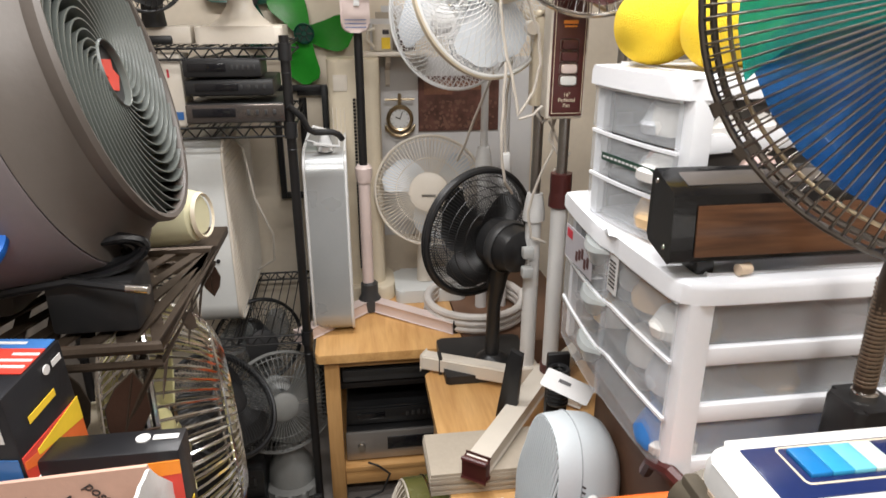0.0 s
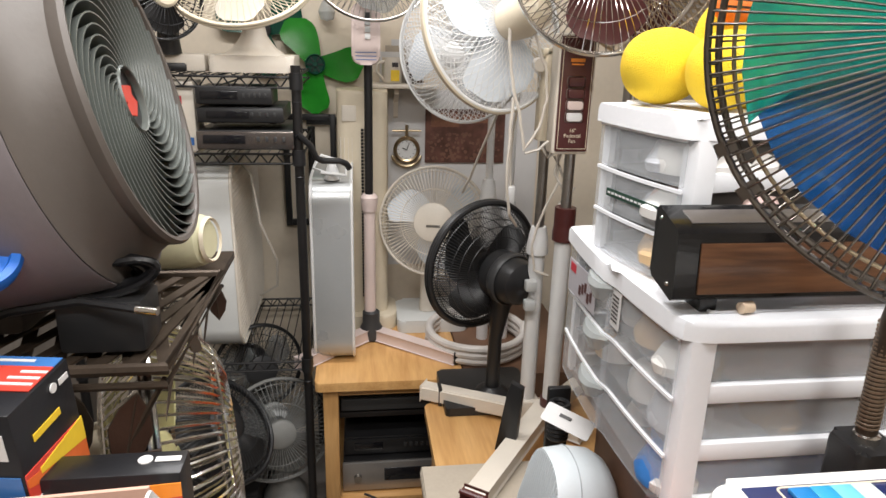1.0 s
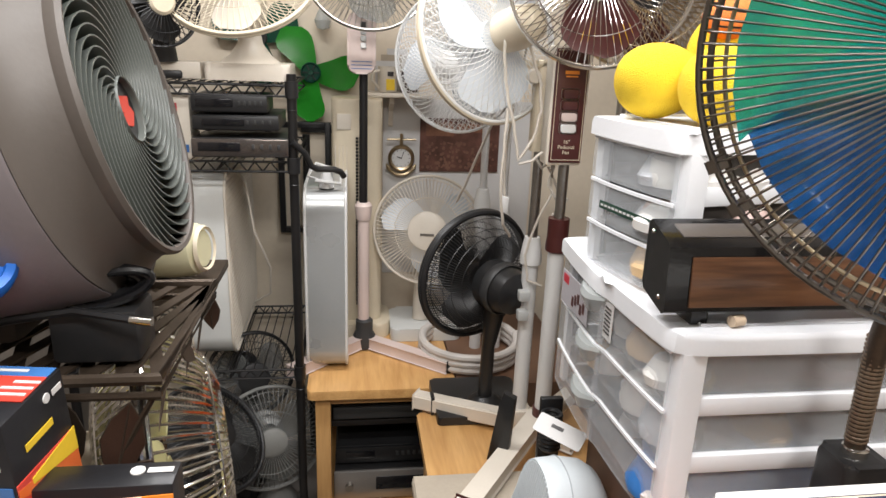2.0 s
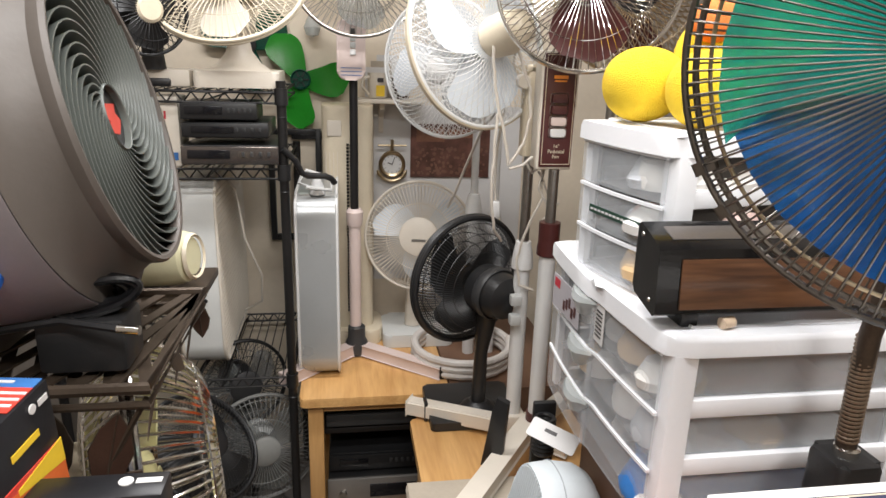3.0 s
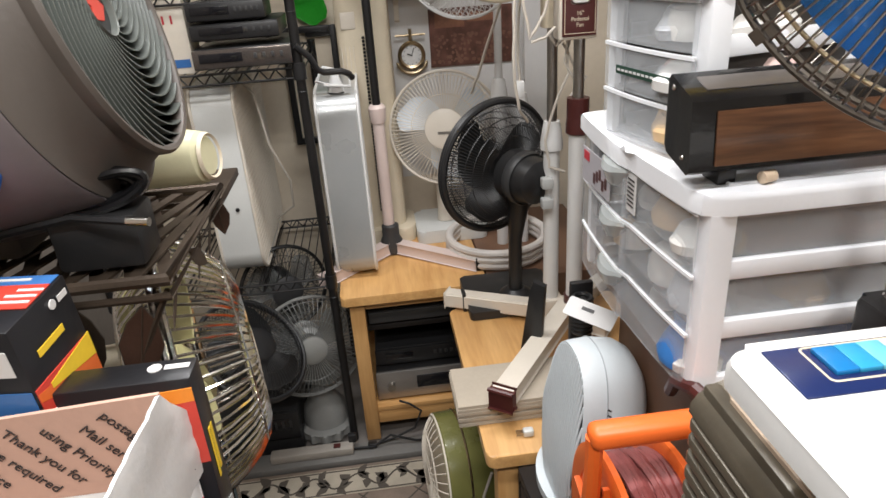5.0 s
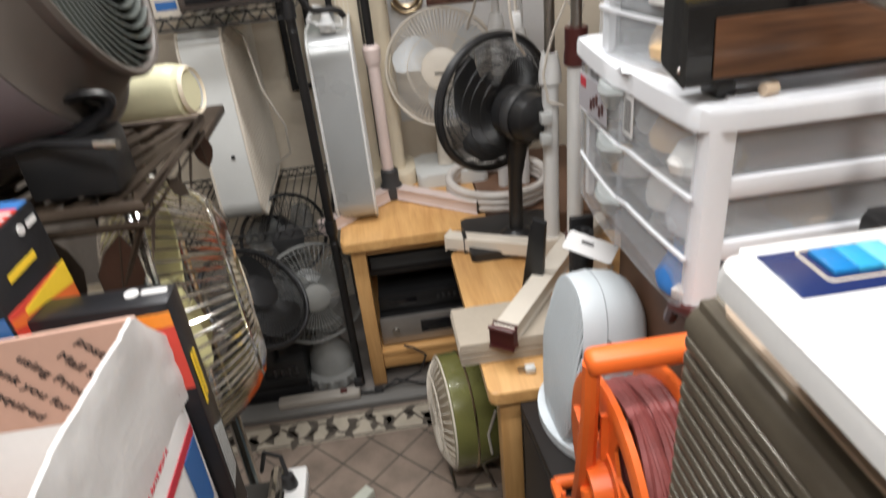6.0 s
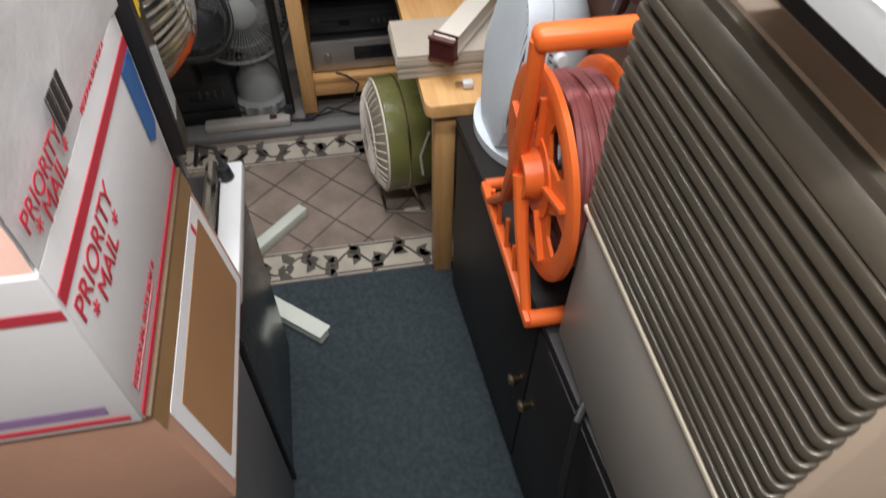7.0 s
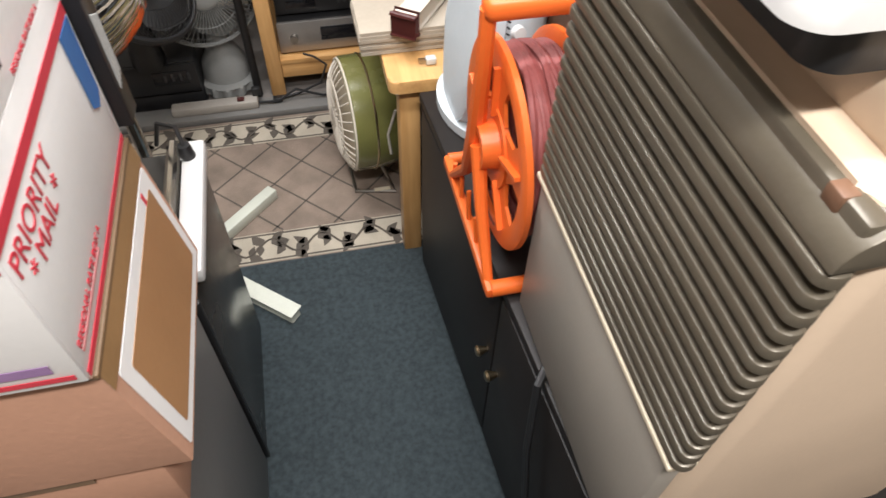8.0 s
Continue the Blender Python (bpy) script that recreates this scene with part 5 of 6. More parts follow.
PARTC = [mat("stored_white", (0.85, 0.83, 0.80), 0.6), mat("stored_tan", (0.75, 0.52, 0.28), 0.6), mat("stored_grey", (0.6, 0.62, 0.66), 0.6), mat("stored_blue", (0.05, 0.22, 0.62), 0.5), mat("stored_pink", (0.75, 0.55, 0.50), 0.6)]
for unit, uh, x0, x1, y0, y1, zb, cols in ((DB, uhB, 0.55, 0.84, 0.66, 0.98, 0.945, ((3, 3, 0), (0, 4, 2, 1), (0, 2, 1, 4))), (DA, uhA, 0.565, 0.72, 0.76, 0.88, 1.209, ((1, 0, 1), (0, 4, 2), (0, 2, 0)))):
    for k in range(3):
        for j in range(14):
            cx, cy = random.uniform(x0, x1 - 0.06) if j % 2 else random.uniform(x0 - 0.004, x0 + 0.03), random.uniform(y0, y1 - 0.05) if j % 3 else y0 + 0.02
            s = random.uniform(0.02, 0.042)
            z = zb + k * uh + 0.013
            it = thing("stored_part", "loose fan parts heaped in a drawer", "parts", (cx, cy, z), "stored parts")
            part("lump", lathe([(0, 0), (s, 0), (s * 1.05, 0.012), (s * random.uniform(0.5, 0.9), min(uh * 0.55, s)), (0, min(uh * 0.6, s * 1.1))], pose(cx, cy, z, random.uniform(-6, 6), random.uniform(-6, 6), 0), 14), PARTC[cols[k][j % len(cols[k])]], it)

for nm_, lab_, c_, bx_ in (("folded_bag", "blue folded bag in the lowest drawer", 3, (0.575, 0.648, 0.951, 0.79, 0.70, 1.008)), ("folded_sheet", "pale folded sheet in the middle drawer", 2, (0.575, 0.65, 1.03, 0.82, 0.80, 1.052)), ("folded_sheet", "pinkish folded sheet in the top drawer", 4, (0.60, 0.65, 1.108, 0.80, 0.76, 1.135))):
    it = thing(nm_, lab_, "stored cloth", (bx_[0], bx_[1], bx_[2]))
    bm = box(*bx_, 0.012, 3)
    bmesh.ops.subdivide_edges(bm, edges=[e for e in bm.edges if e.calc_length() > 0.03], cuts=8, use_grid_fill=True)
    for v in bm.verts:
        v.co += Vector((0, 0, 1)) * 0.022 * noise.noise(v.co * 18) * (1 if v.co.z > bx_[2] + 0.01 else 0)
    part("folds", bm, PARTC[c_], it)
fs = thing("small_crate", "dark crate that the vintage fan stands on", "crate", (0.72, 0.53, 0.536))
part("body", box(0.64, 0.46, 0.537, 0.86, 0.60, 0.999, 0.004), BROWNP, fs)
# radio
rd = thing("table_radio", "black and walnut table radio on the drawer unit", "radio", (0.70, 0.62, 1.208))
rm = Matrix.Translation((0.504, 0.640, 1.223)) @ pose(0, 0, 0, 0, 0, 0) @ Matrix(((0, 0, 1, 0), (1, 0, 0, 0), (0, 1, 0, 0), (0, 0, 0, 1)))
side_o = [(0.0, 0.004), (0.006, 0.0), (0.058, 0.012), (0.064, 0.020), (0.064, 0.094), (0.058, 0.099), (0.012, 0.084), (0.006, 0.079)]
part("case", slab(side_o, 0.0, 0.36, rm, bev=0.0025), GLOSSBL, rd)
fw = rm @ face_pose((-0.0004, 0.006, 0), (0, 0, 1), (0.006, 0.075, 0))
part("wood_front", box(0.028, 0.003, -0.0006, 0.352, 0.062, 0.0022, 0.0008, m=fw), WALNUT, rd, "walnut veneer panel")
tpm = rm @ face_pose((0.012, 0.0842, 0), (0, 0, 1), (0.046, 0.015, 0))
part("top_trim", box(0.022, 0.008, -0.0010, 0.342, 0.036, 0.0012, 0.0006, m=tpm), mat("smoked_top_panel", (0.11, 0.095, 0.085), 0.3, vary=0.15), rd, "smoky grey top panel")
for sy, sz in ((0.050, 0.086), (0.018, 0.016)):
    part("screw", lathe([(0, 0.002), (0.0025, 0.0014), (0.003, 0)], Matrix.Translation((0.504, 0.640 + sy, 1.223 + sz)) @ aim((0, 0, 0), (-1, 0, 0)), 12), CHROME, rd)
for fx in (0.545, 0.83):
    part("foot", box(fx, 0.652, 1.204, fx + 0.022, 0.69, 1.232, 0.003), BLACK, rd)
wp = thing("wooden_plug", "small pale wooden plug on the drawer top", "plug", (0.6, 0.645, 1.206))
part("plug", cyl((0.590, 0.642, 1.213), (0.606, 0.646, 1.213), 0.007, seg=14), mat("pale_wood", (0.72, 0.56, 0.40), 0.6), wp)

# plush
dk = thing("plush_toy", "plain yellow plush toy with round limbs on the drawers", "plush toy", (0.70, 0.86, 1.413))
for nm, c, r, s in (("foot", (0.566, 0.868, 1.473), 0.052, (1.1, 1.1, 0.98)), ("body", (0.70, 0.87, 1.50), 0.085, (1, 1, 1)), ("foot", (0.606, 0.775, 1.472), 0.050, (1.0, 1.0, 0.98)), ("foot", (0.80, 0.84, 1.475), 0.072, (1, 1, 0.9)), ("head", (0.735, 0.87, 1.605), 0.085, (1, 1, 1))):
    bm = bmesh.new()
    bmesh.ops.create_icosphere(bm, subdivisions=4, radius=r)
    for v in bm.verts:
        n = noise.noise(v.co * 14 + Vector(c)) * 0.06
        v.co = Vector((v.co.x * s[0], v.co.y * s[1], v.co.z * s[2])) * (1 + n) + Vector(c)
    part(nm, bm, YELLOWPL, dk)
bm = bmesh.new()
bmesh.ops.create_icosphere(bm, subdivisions=3, radius=0.035, matrix=Matrix.Translation((0.645, 0.83, 1.556)) @ Matrix.Diagonal((1.2, 1, 0.8, 1)))
part("beak", bm, ORANGEPL, dk)
br = thing("dark_box", "dark box behind the drawers", "box", (0.95, 0.95, 1.2))
part("body", box(0.90, 0.7, 0.0, 1.14, 1.25, 1.40, 0.004), BROWNP, br)

# blue fan
uv = thing("vintage_blue_fan", "vintage fan with blue and teal translucent blades in a wire cage", "fan", (0.70, 0.54, 1.0))
um = aim((0.535, 0.335, 1.515), (-0.732, -0.68, -0.03))
part("front_grille", grille(um @ Matrix.Translation((0, 0, 0.012)), 0.178, 0.04, 0.03, 126, 0.0008, rings=(), rim=0.0028, flat=0.45, steps=8), DSTEEL, uv)
part("inner_ring", ring(um @ Matrix.Translation((0, 0, 0.030)), 0.154, 0.0016, 72, 8), BRASS, uv, "brass inner ring")
part("rear_grille", grille(um @ pose(0, 0, -0.012, 180), 0.178, 0.04, 0.04, 90, 0.0008, rings=(0.5,), rim=0.0028, flat=0.45, steps=8), DSTEEL, uv)
bm = bmesh.new()
for k in range(120):
    a = 2 * math.pi * k / 120
    tube([um @ Vector((0.178 * math.cos(a), 0.178 * math.sin(a), h)) for h in (0.012, 0.0, -0.012)], 0.0011, 4, bm, caps=False)
part("side_wires", bm, DSTEEL, uv)
for k in range(4):
    part("blade", blade(um, 0.9 + k * math.pi / 2, 0.03, 0.156, 0.212, 0.16, 0.3, round_=0.0), TEALBL if k == 1 else BLUEBL, uv)
part("spinner", lathe([(0, 0.02), (0.03, 0.015), (0.036, -0.02), (0, -0.02)], um, 24), CHROME, uv)
part("motor", lathe([(0.05, -0.05), (0.06, -0.08), (0.05, -0.14), (0, -0.15)], um, 28), BLACK, uv)
for a in (3.65, 3.85, 5.3, 1.6):
    part("clip", box(-0.004, -0.003, -0.015, 0.004, 0.004, 0.015, 0.001, m=um @ pose(0, 0, 0, 0, 0, math.degrees(a)) @ pose(0.18, 0, 0, 0, 0, 90)), DSTEEL, uv)
part("neck", tube([(0.713, 0.56, 1.06), (0.711, 0.562, 1.17), (0.708, 0.558, 1.23), (0.70, 0.54, 1.30), (0.66, 0.46, 1.42), (0.63, 0.43, 1.47)], 0.011, 12), BRONZE, uv, "flexible bronze neck")
part("base", slab(rrect(0.686, 0.530, 0.741, 0.588, 0.010), 1.0, 1.085, bev=0.008), BLACK, uv)
part("neck_nut", lathe([(0.014, 0), (0.014, 0.008), (0.006, 0.012), (0, 0.012)], Matrix.Translation((0.713, 0.56, 1.085)), 12), CHROME, uv)
bm = tube([(0.7123 - 0.00001 * k + 0.0105 * math.cos(k * math.pi / 5), 0.561 + 0.0105 * math.sin(k * math.pi / 5), 1.10 + 0.0005 * k) for k in range(261)], 0.002, 5)
part("neck_coil", bm, mat("worn_bronze_coil", (0.22, 0.16, 0.11), 0.45, 0.4, vary=0.25), uv)

# ---- near left ----
lc = thing("black_file_cabinet", "dark grey metal cabinet with a glossy side", "cabinet", (-0.25, 0.55, 0))
part("carcase", box(-0.55, 0.52, 0.0, -0.032, 0.845, 0.56, 0.004), mat("dark_cabinet_metal", (0.05, 0.047, 0.043), 0.25, 0.2, vary=0.12), lc)
part("edge_strip", box(-0.034, 0.512, 0.0, -0.026, 0.522, 0.56, 0.001), BLACK, lc)
gc = thing("grey_metal_cabinet", "grey metal drawer cabinet under the cartons", "cabinet", (-0.25, 0.2, 0))
part("carcase", box(-0.55, -0.4, 0.0, -0.036, 0.508, 0.66, 0.005), mat("grey_cabinet_metal", (0.20, 0.19, 0.18), 0.35, 0.3, vary=0.1), gc)
part("side_panel", box(-0.038, -0.38, 0.02, -0.030, 0.50, 0.65, 0.002), mat("grey_cabinet_metal", (0.2, 0.19, 0.18)), gc)
wsx = thing("power_strip", "white power strip lying on the dark cabinet", "power strip", (-0.03, 0.68, 0.56))
part("body", box(-0.052, 0.55, 0.56, -0.016, 0.84, 0.588, 0.005), WHITEP, wsx)
part("plug", cyl((-0.042, 0.80, 0.588), (-0.042, 0.80, 0.612), 0.014, 0.010, 16), BLACK, wsx, "black plug")
part("cord", tube([(-0.042, 0.80, 0.61), (-0.05, 0.82, 0.635), (-0.08, 0.84, 0.63), (-0.10, 0.86, 0.57)], 0.004, 8), BLACK, wsx)
part("outlet_strip", tube([(-0.070, 0.53, 0.573), (-0.070, 0.85, 0.573)], 0.012, 10), CHROME, wsx)

xb = thing("pedestal_fan", "chrome-caged pedestal fan with cream blades on crossed white legs", "fan", (-0.2, 1.06, 0.0), "pedestal fans")
for ex, ey in ((0.022, 1.273), (0.054, 0.846), (-0.42, 1.27), (-0.42, 0.86)):
    a = Vector((-0.19, 1.06, 0.02))
    d = Vector((ex, ey, 0.018)) - a
    part("leg", box(0.0, -0.017, -0.016, d.length, 0.017, 0.016, 0.004, m=face_pose(a, d, (0, 0, 1))), mat("pale_sage_plastic", (0.60, 0.62, 0.54), 0.45), xb)
pole(xb, -0.19, 1.06, 0.03, 0.95, 0.013, CHROME)
xm = aim((-0.088, 0.71, 1.015), (0.955, 0.295, 0.03))
head(xb, xm, 0.165, CHROME, CREAMBL, CREAM, CREAM, n=72, wire=0.0018, rings=(0.3, 0.7), rim=0.004, r0=0.035, front=0.08, back=0.05, bw=0.15, motor=(0.05, 0.08))
part("yoke", tube([(-0.19, 1.06, 0.94), (-0.19, 0.95, 0.97), (-0.17, 0.85, 0.985)], 0.012, 10), CHROME, xb)

bk = thing("leaf_metal_stand", "dark bronze metal stand woven with leaf shapes", "stand", (-0.2, 0.65, 0.56))
for k in range(13):
    x = -0.375 + k * 0.030
    for s in (-1, 1):
        xa, xb2 = x, min(-0.014, max(-0.383, x + s * 0.075))
        part("woven_strip", box(0, -0.006, -0.0012, math.hypot(xb2 - xa, 0.228), 0.006, 0.0012, m=face_pose((xa, 0.532, 1.2185 + 0.002 * s), (xb2 - xa, 0.228, 0), (-0.228, xb2 - xa, 0))), BRONZE, bk)
part("rim", tube([(-0.385, 0.525, 1.222), (-0.012, 0.525, 1.222), (-0.012, 0.765, 1.222), (-0.385, 0.765, 1.222)], 0.006, 8, closed=True), BRONZE, bk)
part("under_rim", tube([(-0.385, 0.527, 1.205), (-0.014, 0.527, 1.205), (-0.014, 0.765, 1.205), (-0.385, 0.765, 1.205)], 0.004, 8, closed=True), BRONZE, bk)
leaf = [(0, 0), (0.012, 0.02), (0.018, 0.045), (0.013, 0.07), (0, 0.095), (-0.013, 0.07), (-0.018, 0.045), (-0.012, 0.02)]
for k in range(4):
    part("leaf", slab(leaf, -0.001, 0.001, face_pose((-0.016, 0.56 + 0.05 * k, 1.212), (0.02, 1, 0.4), (0.03, random.choice((-1, 1)) * 0.9, -0.75)) @ Matrix.Diagonal((0.6, 0.6, 1, 1))), BRONZE, bk)
for k in range(5):
    part("leaf", slab([(0.9 * a, 0.85 * b) for a, b in leaf], -0.001, 0.001, face_pose((-0.345 + 0.062 * k, 0.527, 1.205), (1, 0.1, 0), (random.uniform(-0.7, 0.7), 0.1, -1))), BRONZE, bk)
for (lx, ly, lz), turn, size in (((-0.040, 0.528, 1.198), (-0.25, 0.0, -1), 0.88), ((-0.028, 0.535, 1.135), (-0.9, 0.05, -0.75), 1.0), ((-0.018, 0.755, 1.212), (0.02, 0.1, -1), 0.5), ((-0.10, 0.53, 1.12), (-0.6, 0, -1), 0.8)):
    lf_ = part("leaf", slab([(1.15 * a * size, b * size) for a, b in leaf], -0.001, 0.001, face_pose((lx, ly, lz), (1, 0.2, turn[0]), turn)), mat("copper_brown_leaf", (0.06, 0.032, 0.022), 0.4, 0.4, vary=0.35, scale=40), bk, "copper-brown veined leaf")
    part("vein", tube([face_pose((lx, ly, lz), (1, 0.2, turn[0]), turn) @ Vector((0, b * size, -0.0012)) for b in (0.0, 0.05, 0.093)], 0.0009, 5), BRONZE, lf_)
    part("edge", tube([face_pose((lx, ly, lz), (1, 0.2, turn[0]), turn) @ Vector((1.15 * a * size, b * size, 0)) for a, b in leaf], 0.0010, 5, closed=True), BRONZE, lf_)
for zz in (1.06, 1.0):
    part("stem_wire", tube([(-0.016, 0.53, 1.21), (-0.05, 0.53, 1.15), (-0.10, 0.53, zz), (-0.12, 0.53, 0.95)], 0.003, 6), BRONZE, bk)
part("lower_tier", box(-0.34, 0.86, 1.155, -0.045, 1.03, 1.168, 0.002), BRONZE, bk)
for y in (0.86, 1.03):
    part("tier_arm", tube([(-0.34, y, 1.16), (-0.38, 0.765, 1.16)], 0.004, 6), BRONZE, bk)
for x, y in ((-0.38, 0.53), (-0.38, 0.76)):
    part("post", tube([(x, y, 0.56), (x, y, 1.22)], 0.006, 8), BRONZE, bk)

sm = thing("small_cream_fan", "pale yellow cylindrical fan motor on the bronze stand", "motor", (-0.12, 0.94, 1.168))
part("body", lathe([(0, 0.055), (0.026, 0.054), (0.036, 0.046), (0.04, 0.03), (0.041, -0.055), (0, -0.06)], aim((-0.112, 0.94, 1.212), (0.97, -0.2, 0.1)), 36), PALEG, sm)
part("end_ring", lathe([(0.028, 0.056), (0.031, 0.059), (0.034, 0.054)], aim((-0.112, 0.94, 1.212), (0.97, -0.2, 0.1)), 36), CREAM, sm)
# large air circulator
vm = aim((-0.046, 0.648, 1.441), (0.97, 0.038, 0.235))
vo = thing("air_circulator", "large grey air circulator with a spiral front grille", "fan", (-0.2, 0.66, 1.225))
part("shell", lathe([(0.133, -0.004), (0.135, 0.001), (0.139, 0.002), (0.1415, -0.002), (0.1405, -0.008), (0.139, -0.012), (0.141, -0.02), (0.147, -0.032), (0.157, -0.045), (0.168, -0.0505), (0.160, -0.053), (0.141, -0.03), (0.133, -0.014), (0.133, -0.004)], vm, 112), VORN, vo)
# bluish light on the cowl is put into its paler grey
part("rear_cowl", lathe([(0.155, -0.052), (0.168, -0.052), (0.1705, -0.050), (0.172, -0.053), (0.174, -0.10), (0.170, -0.16), (0.15, -0.22), (0.09, -0.26), (0, -0.265)], vm, 96), mat("circulator_rear_lit_grey", (0.155, 0.135, 0.14), 0.45), vo)
bm = bmesh.new()
for k in range(30):
    a = 2 * math.pi * k / 30
    pts = []
    for i in range(19):
        f = i / 18
        r = 0.0305 + (0.1345 - 0.0305) * f
        t = a + 1.95 * f ** 1.05
        pts.append(Vector((r * math.cos(t), r * math.sin(t), -0.001 - 0.006 * (1 - f) ** 1.3)))
    g = []
    for i, p in enumerate(pts):
        d = (pts[min(i + 1, 18)] - pts[max(i - 1, 0)]).normalized()
        q = Vector((-d.y, d.x, 0))
        g.append([bm.verts.new(vm @ (p + o)) for o in (-q * 0.0007, q * 0.0007, q * 0.0046 + Vector((0, 0, -0.016)), q * 0.0095 + Vector((0, 0, -0.034)), q * 0.0082 + Vector((0, 0, -0.034)), q * 0.0032 + Vector((0, 0, -0.016)))])
    for i in range(18):
        for j in range(6):
            bm.faces.new((g[i][j], g[i][(j + 1) % 6], g[i + 1][(j + 1) % 6], g[i + 1][j]))
part("spiral_grille", bm, VORNG, vo, "grey-green spiral fins")
part("centre_ring", lathe([(0.0293, -0.006), (0.0305, -0.005), (0.0315, -0.007), (0.0315, -0.03), (0.0293, -0.03), (0.0293, -0.006)], vm, 48), VORNG, vo)
part("badge", lathe([(0, -0.012), (0.0293, -0.012), (0.0293, -0.03)], vm, 36), BLACK, vo)
part("badge_mark", slab([(-0.018, -0.012), (0.006, -0.016), (0.022, -0.004), (0.012, 0.004), (0.018, 0.012), (-0.004, 0.014), (-0.020, 0.004), (-0.008, -0.002)], -0.012, -0.0105, vm), RED, vo, "red angular mark")
# black disc added behind the fins so their gaps look shaded
part("gap_shade_disc", lathe([(0, -0.045), (0.149, -0.045)], vm, 40), BLACK, vo)
part("foot", box(-0.30, 0.585, 1.225, -0.15, 0.715, 1.32, 0.015), VORN, vo)
bp_ = thing("blue_lid", "bright blue plastic lid with a stepped rim", "lid", (-0.122, 0.48, 1.30))
part("lid", lathe([(0, 0.004), (0.021, 0.004), (0.023, 0.008), (0.029, 0.008), (0.031, 0.003), (0.029, -0.006), (0, -0.006)], aim((-0.128, 0.49, 1.335), (0.35, -0.6, 0.75)), 40), BLUEP, bp_)
ad = thing("power_adapter", "black power adapter with a bundled cord and silver tip", "adapter", (-0.10, 0.56, 1.224))
part("block", box(-0.108, 0.548, 1.226, -0.034, 0.60, 1.276, 0.005), BLACK, ad)
for k in range(8):
    lm_ = Matrix.Translation((-0.085 + 0.004 * k, 0.578 - 0.003 * k, 1.292 + 0.002 * (k % 3))) @ pose(0, 0, 0, 68 + 3 * k, 12 - 4 * k, 18 - 2 * k) @ Matrix.Diagonal((1.7, 0.62, 1, 1))
    part("cord_loop", ring(lm_, 0.022, 0.0034, 28, 6), GLOSSBL, ad)
part("cord_tail", tube([(-0.26, 0.53, 1.23), (-0.2, 0.52, 1.25), (-0.14, 0.545, 1.27), (-0.08, 0.54, 1.28), (-0.03, 0.522, 1.279)], 0.0035, 6), BLACK, ad)
part("tip", cyl((-0.03, 0.522, 1.279), (-0.012, 0.519, 1.278), 0.004, seg=12), CHROME, ad, "silver tip")

# cartons
tp = thing("phone_carton", "black, red and yellow printed phone carton", "box", (-0.12, 0.45, 1.06))
tm_ = Matrix.Translation((-0.083, 0.432, 1.052)) @ pose(0, 0, 0, 5, 0, -8)
part("carton", box(-0.13, 0.0, 0.0, 0.0, 0.075, 0.195, 0.0015, m=tm_), BLACKBOX, tp)
side = tm_ @ face_pose((0.0005, 0.0, 0.0), (0, 1, 0), (0, 0, 1))
fr = tm_ @ face_pose((-0.13, -0.0005, 0.0), (1, 0, 0), (0, 0, 1))
topm = tm_ @ face_pose((-0.13, 0, 0.1955), (1, 0, 0), (0, 1, 0))
part("side_red", slab([(0.0, 0.0), (0.074, 0.0), (0.074, 0.140), (0.0, 0.143)], 0, 0.0008, side), REDBOX, tp, "red lower side")
part("side_orange", slab([(0.0, 0.139), (0.074, 0.122), (0.074, 0.0), (0.062, 0.0), (0.058, 0.08), (0.03, 0.118), (0.0, 0.132)], 0.0004, 0.0010, side), mat("orange_red_print", (0.72, 0.15, 0.03), 0.4), tp, "orange band along the edge")
part("side_yellow", slab([(0.016, 0.137), (0.074, 0.141), (0.074, 0.119), (0.016, 0.132)], 0.0006, 0.0013, side), YELLOWINK, tp, "yellow diagonal stripe")
for k in range(6):
    bars("side_print", [(0.034 - 0.0012 * k, 0.108 - 0.0085 * k, 0.034, 0.0026)], side @ Matrix.Translation((0, 0, 0.0008)), WHITEC, tp)
for k in range(3):
    bars("side_stripe", [(0.008, 0.088 + 0.014 * k, 0.014, 0.004)], side @ Matrix.Translation((0, 0, 0.0008)), WHITEC, tp, "white stripe")
part("handset_picture", slab(rrect(0.040, 0.020, 0.060, 0.066, 0.008), 0.0013, 0.002, side), BLUEBOX, tp, "blue handset picture")
bars("product_name", [(0.034, 0.163, 0.034, 0.006)], side @ Matrix.Translation((0, 0, 0.0004)), YELLOWINK, tp, "yellow product name shown as a bar")
part("round_mark", lathe([(0, 0.0012), (0.004, 0.001), (0.004, 0)], side @ pose(0.050, 0.184, 0), 16), WHITEC, tp, "round pale mark")
bars("maker_mark", [(0.063, 0.184, 0.012, 0.005)], side @ Matrix.Translation((0, 0, 0.0004)), WHITEC, tp, "maker's mark shown as a bar")
part("front_panel", box(0.002, 0.002, 0, 0.128, 0.142, 0.0008, m=fr), BLUEBOX, tp, "blue front")
for k in range(20):
    part("printed_key", slab(rrect(0.034 + 0.022 * (k % 4), 0.014 + 0.023 * (k // 4), 0.049 + 0.022 * (k % 4), 0.026 + 0.023 * (k // 4), 0.003), 0.0008, 0.0014, fr), mat("pale_blue_print", (0.45, 0.6, 0.75), 0.5), tp, "pale printed phone key")
bars("front_mark", [(0.105, 0.168, 0.036, 0.022)], fr, WHITEC, tp, "white maker's mark shown as a bar")
part("top_stripe", box(0.002, 0.028, 0, 0.128, 0.060, 0.0008, m=topm), REDBOX, tp, "red top panel")
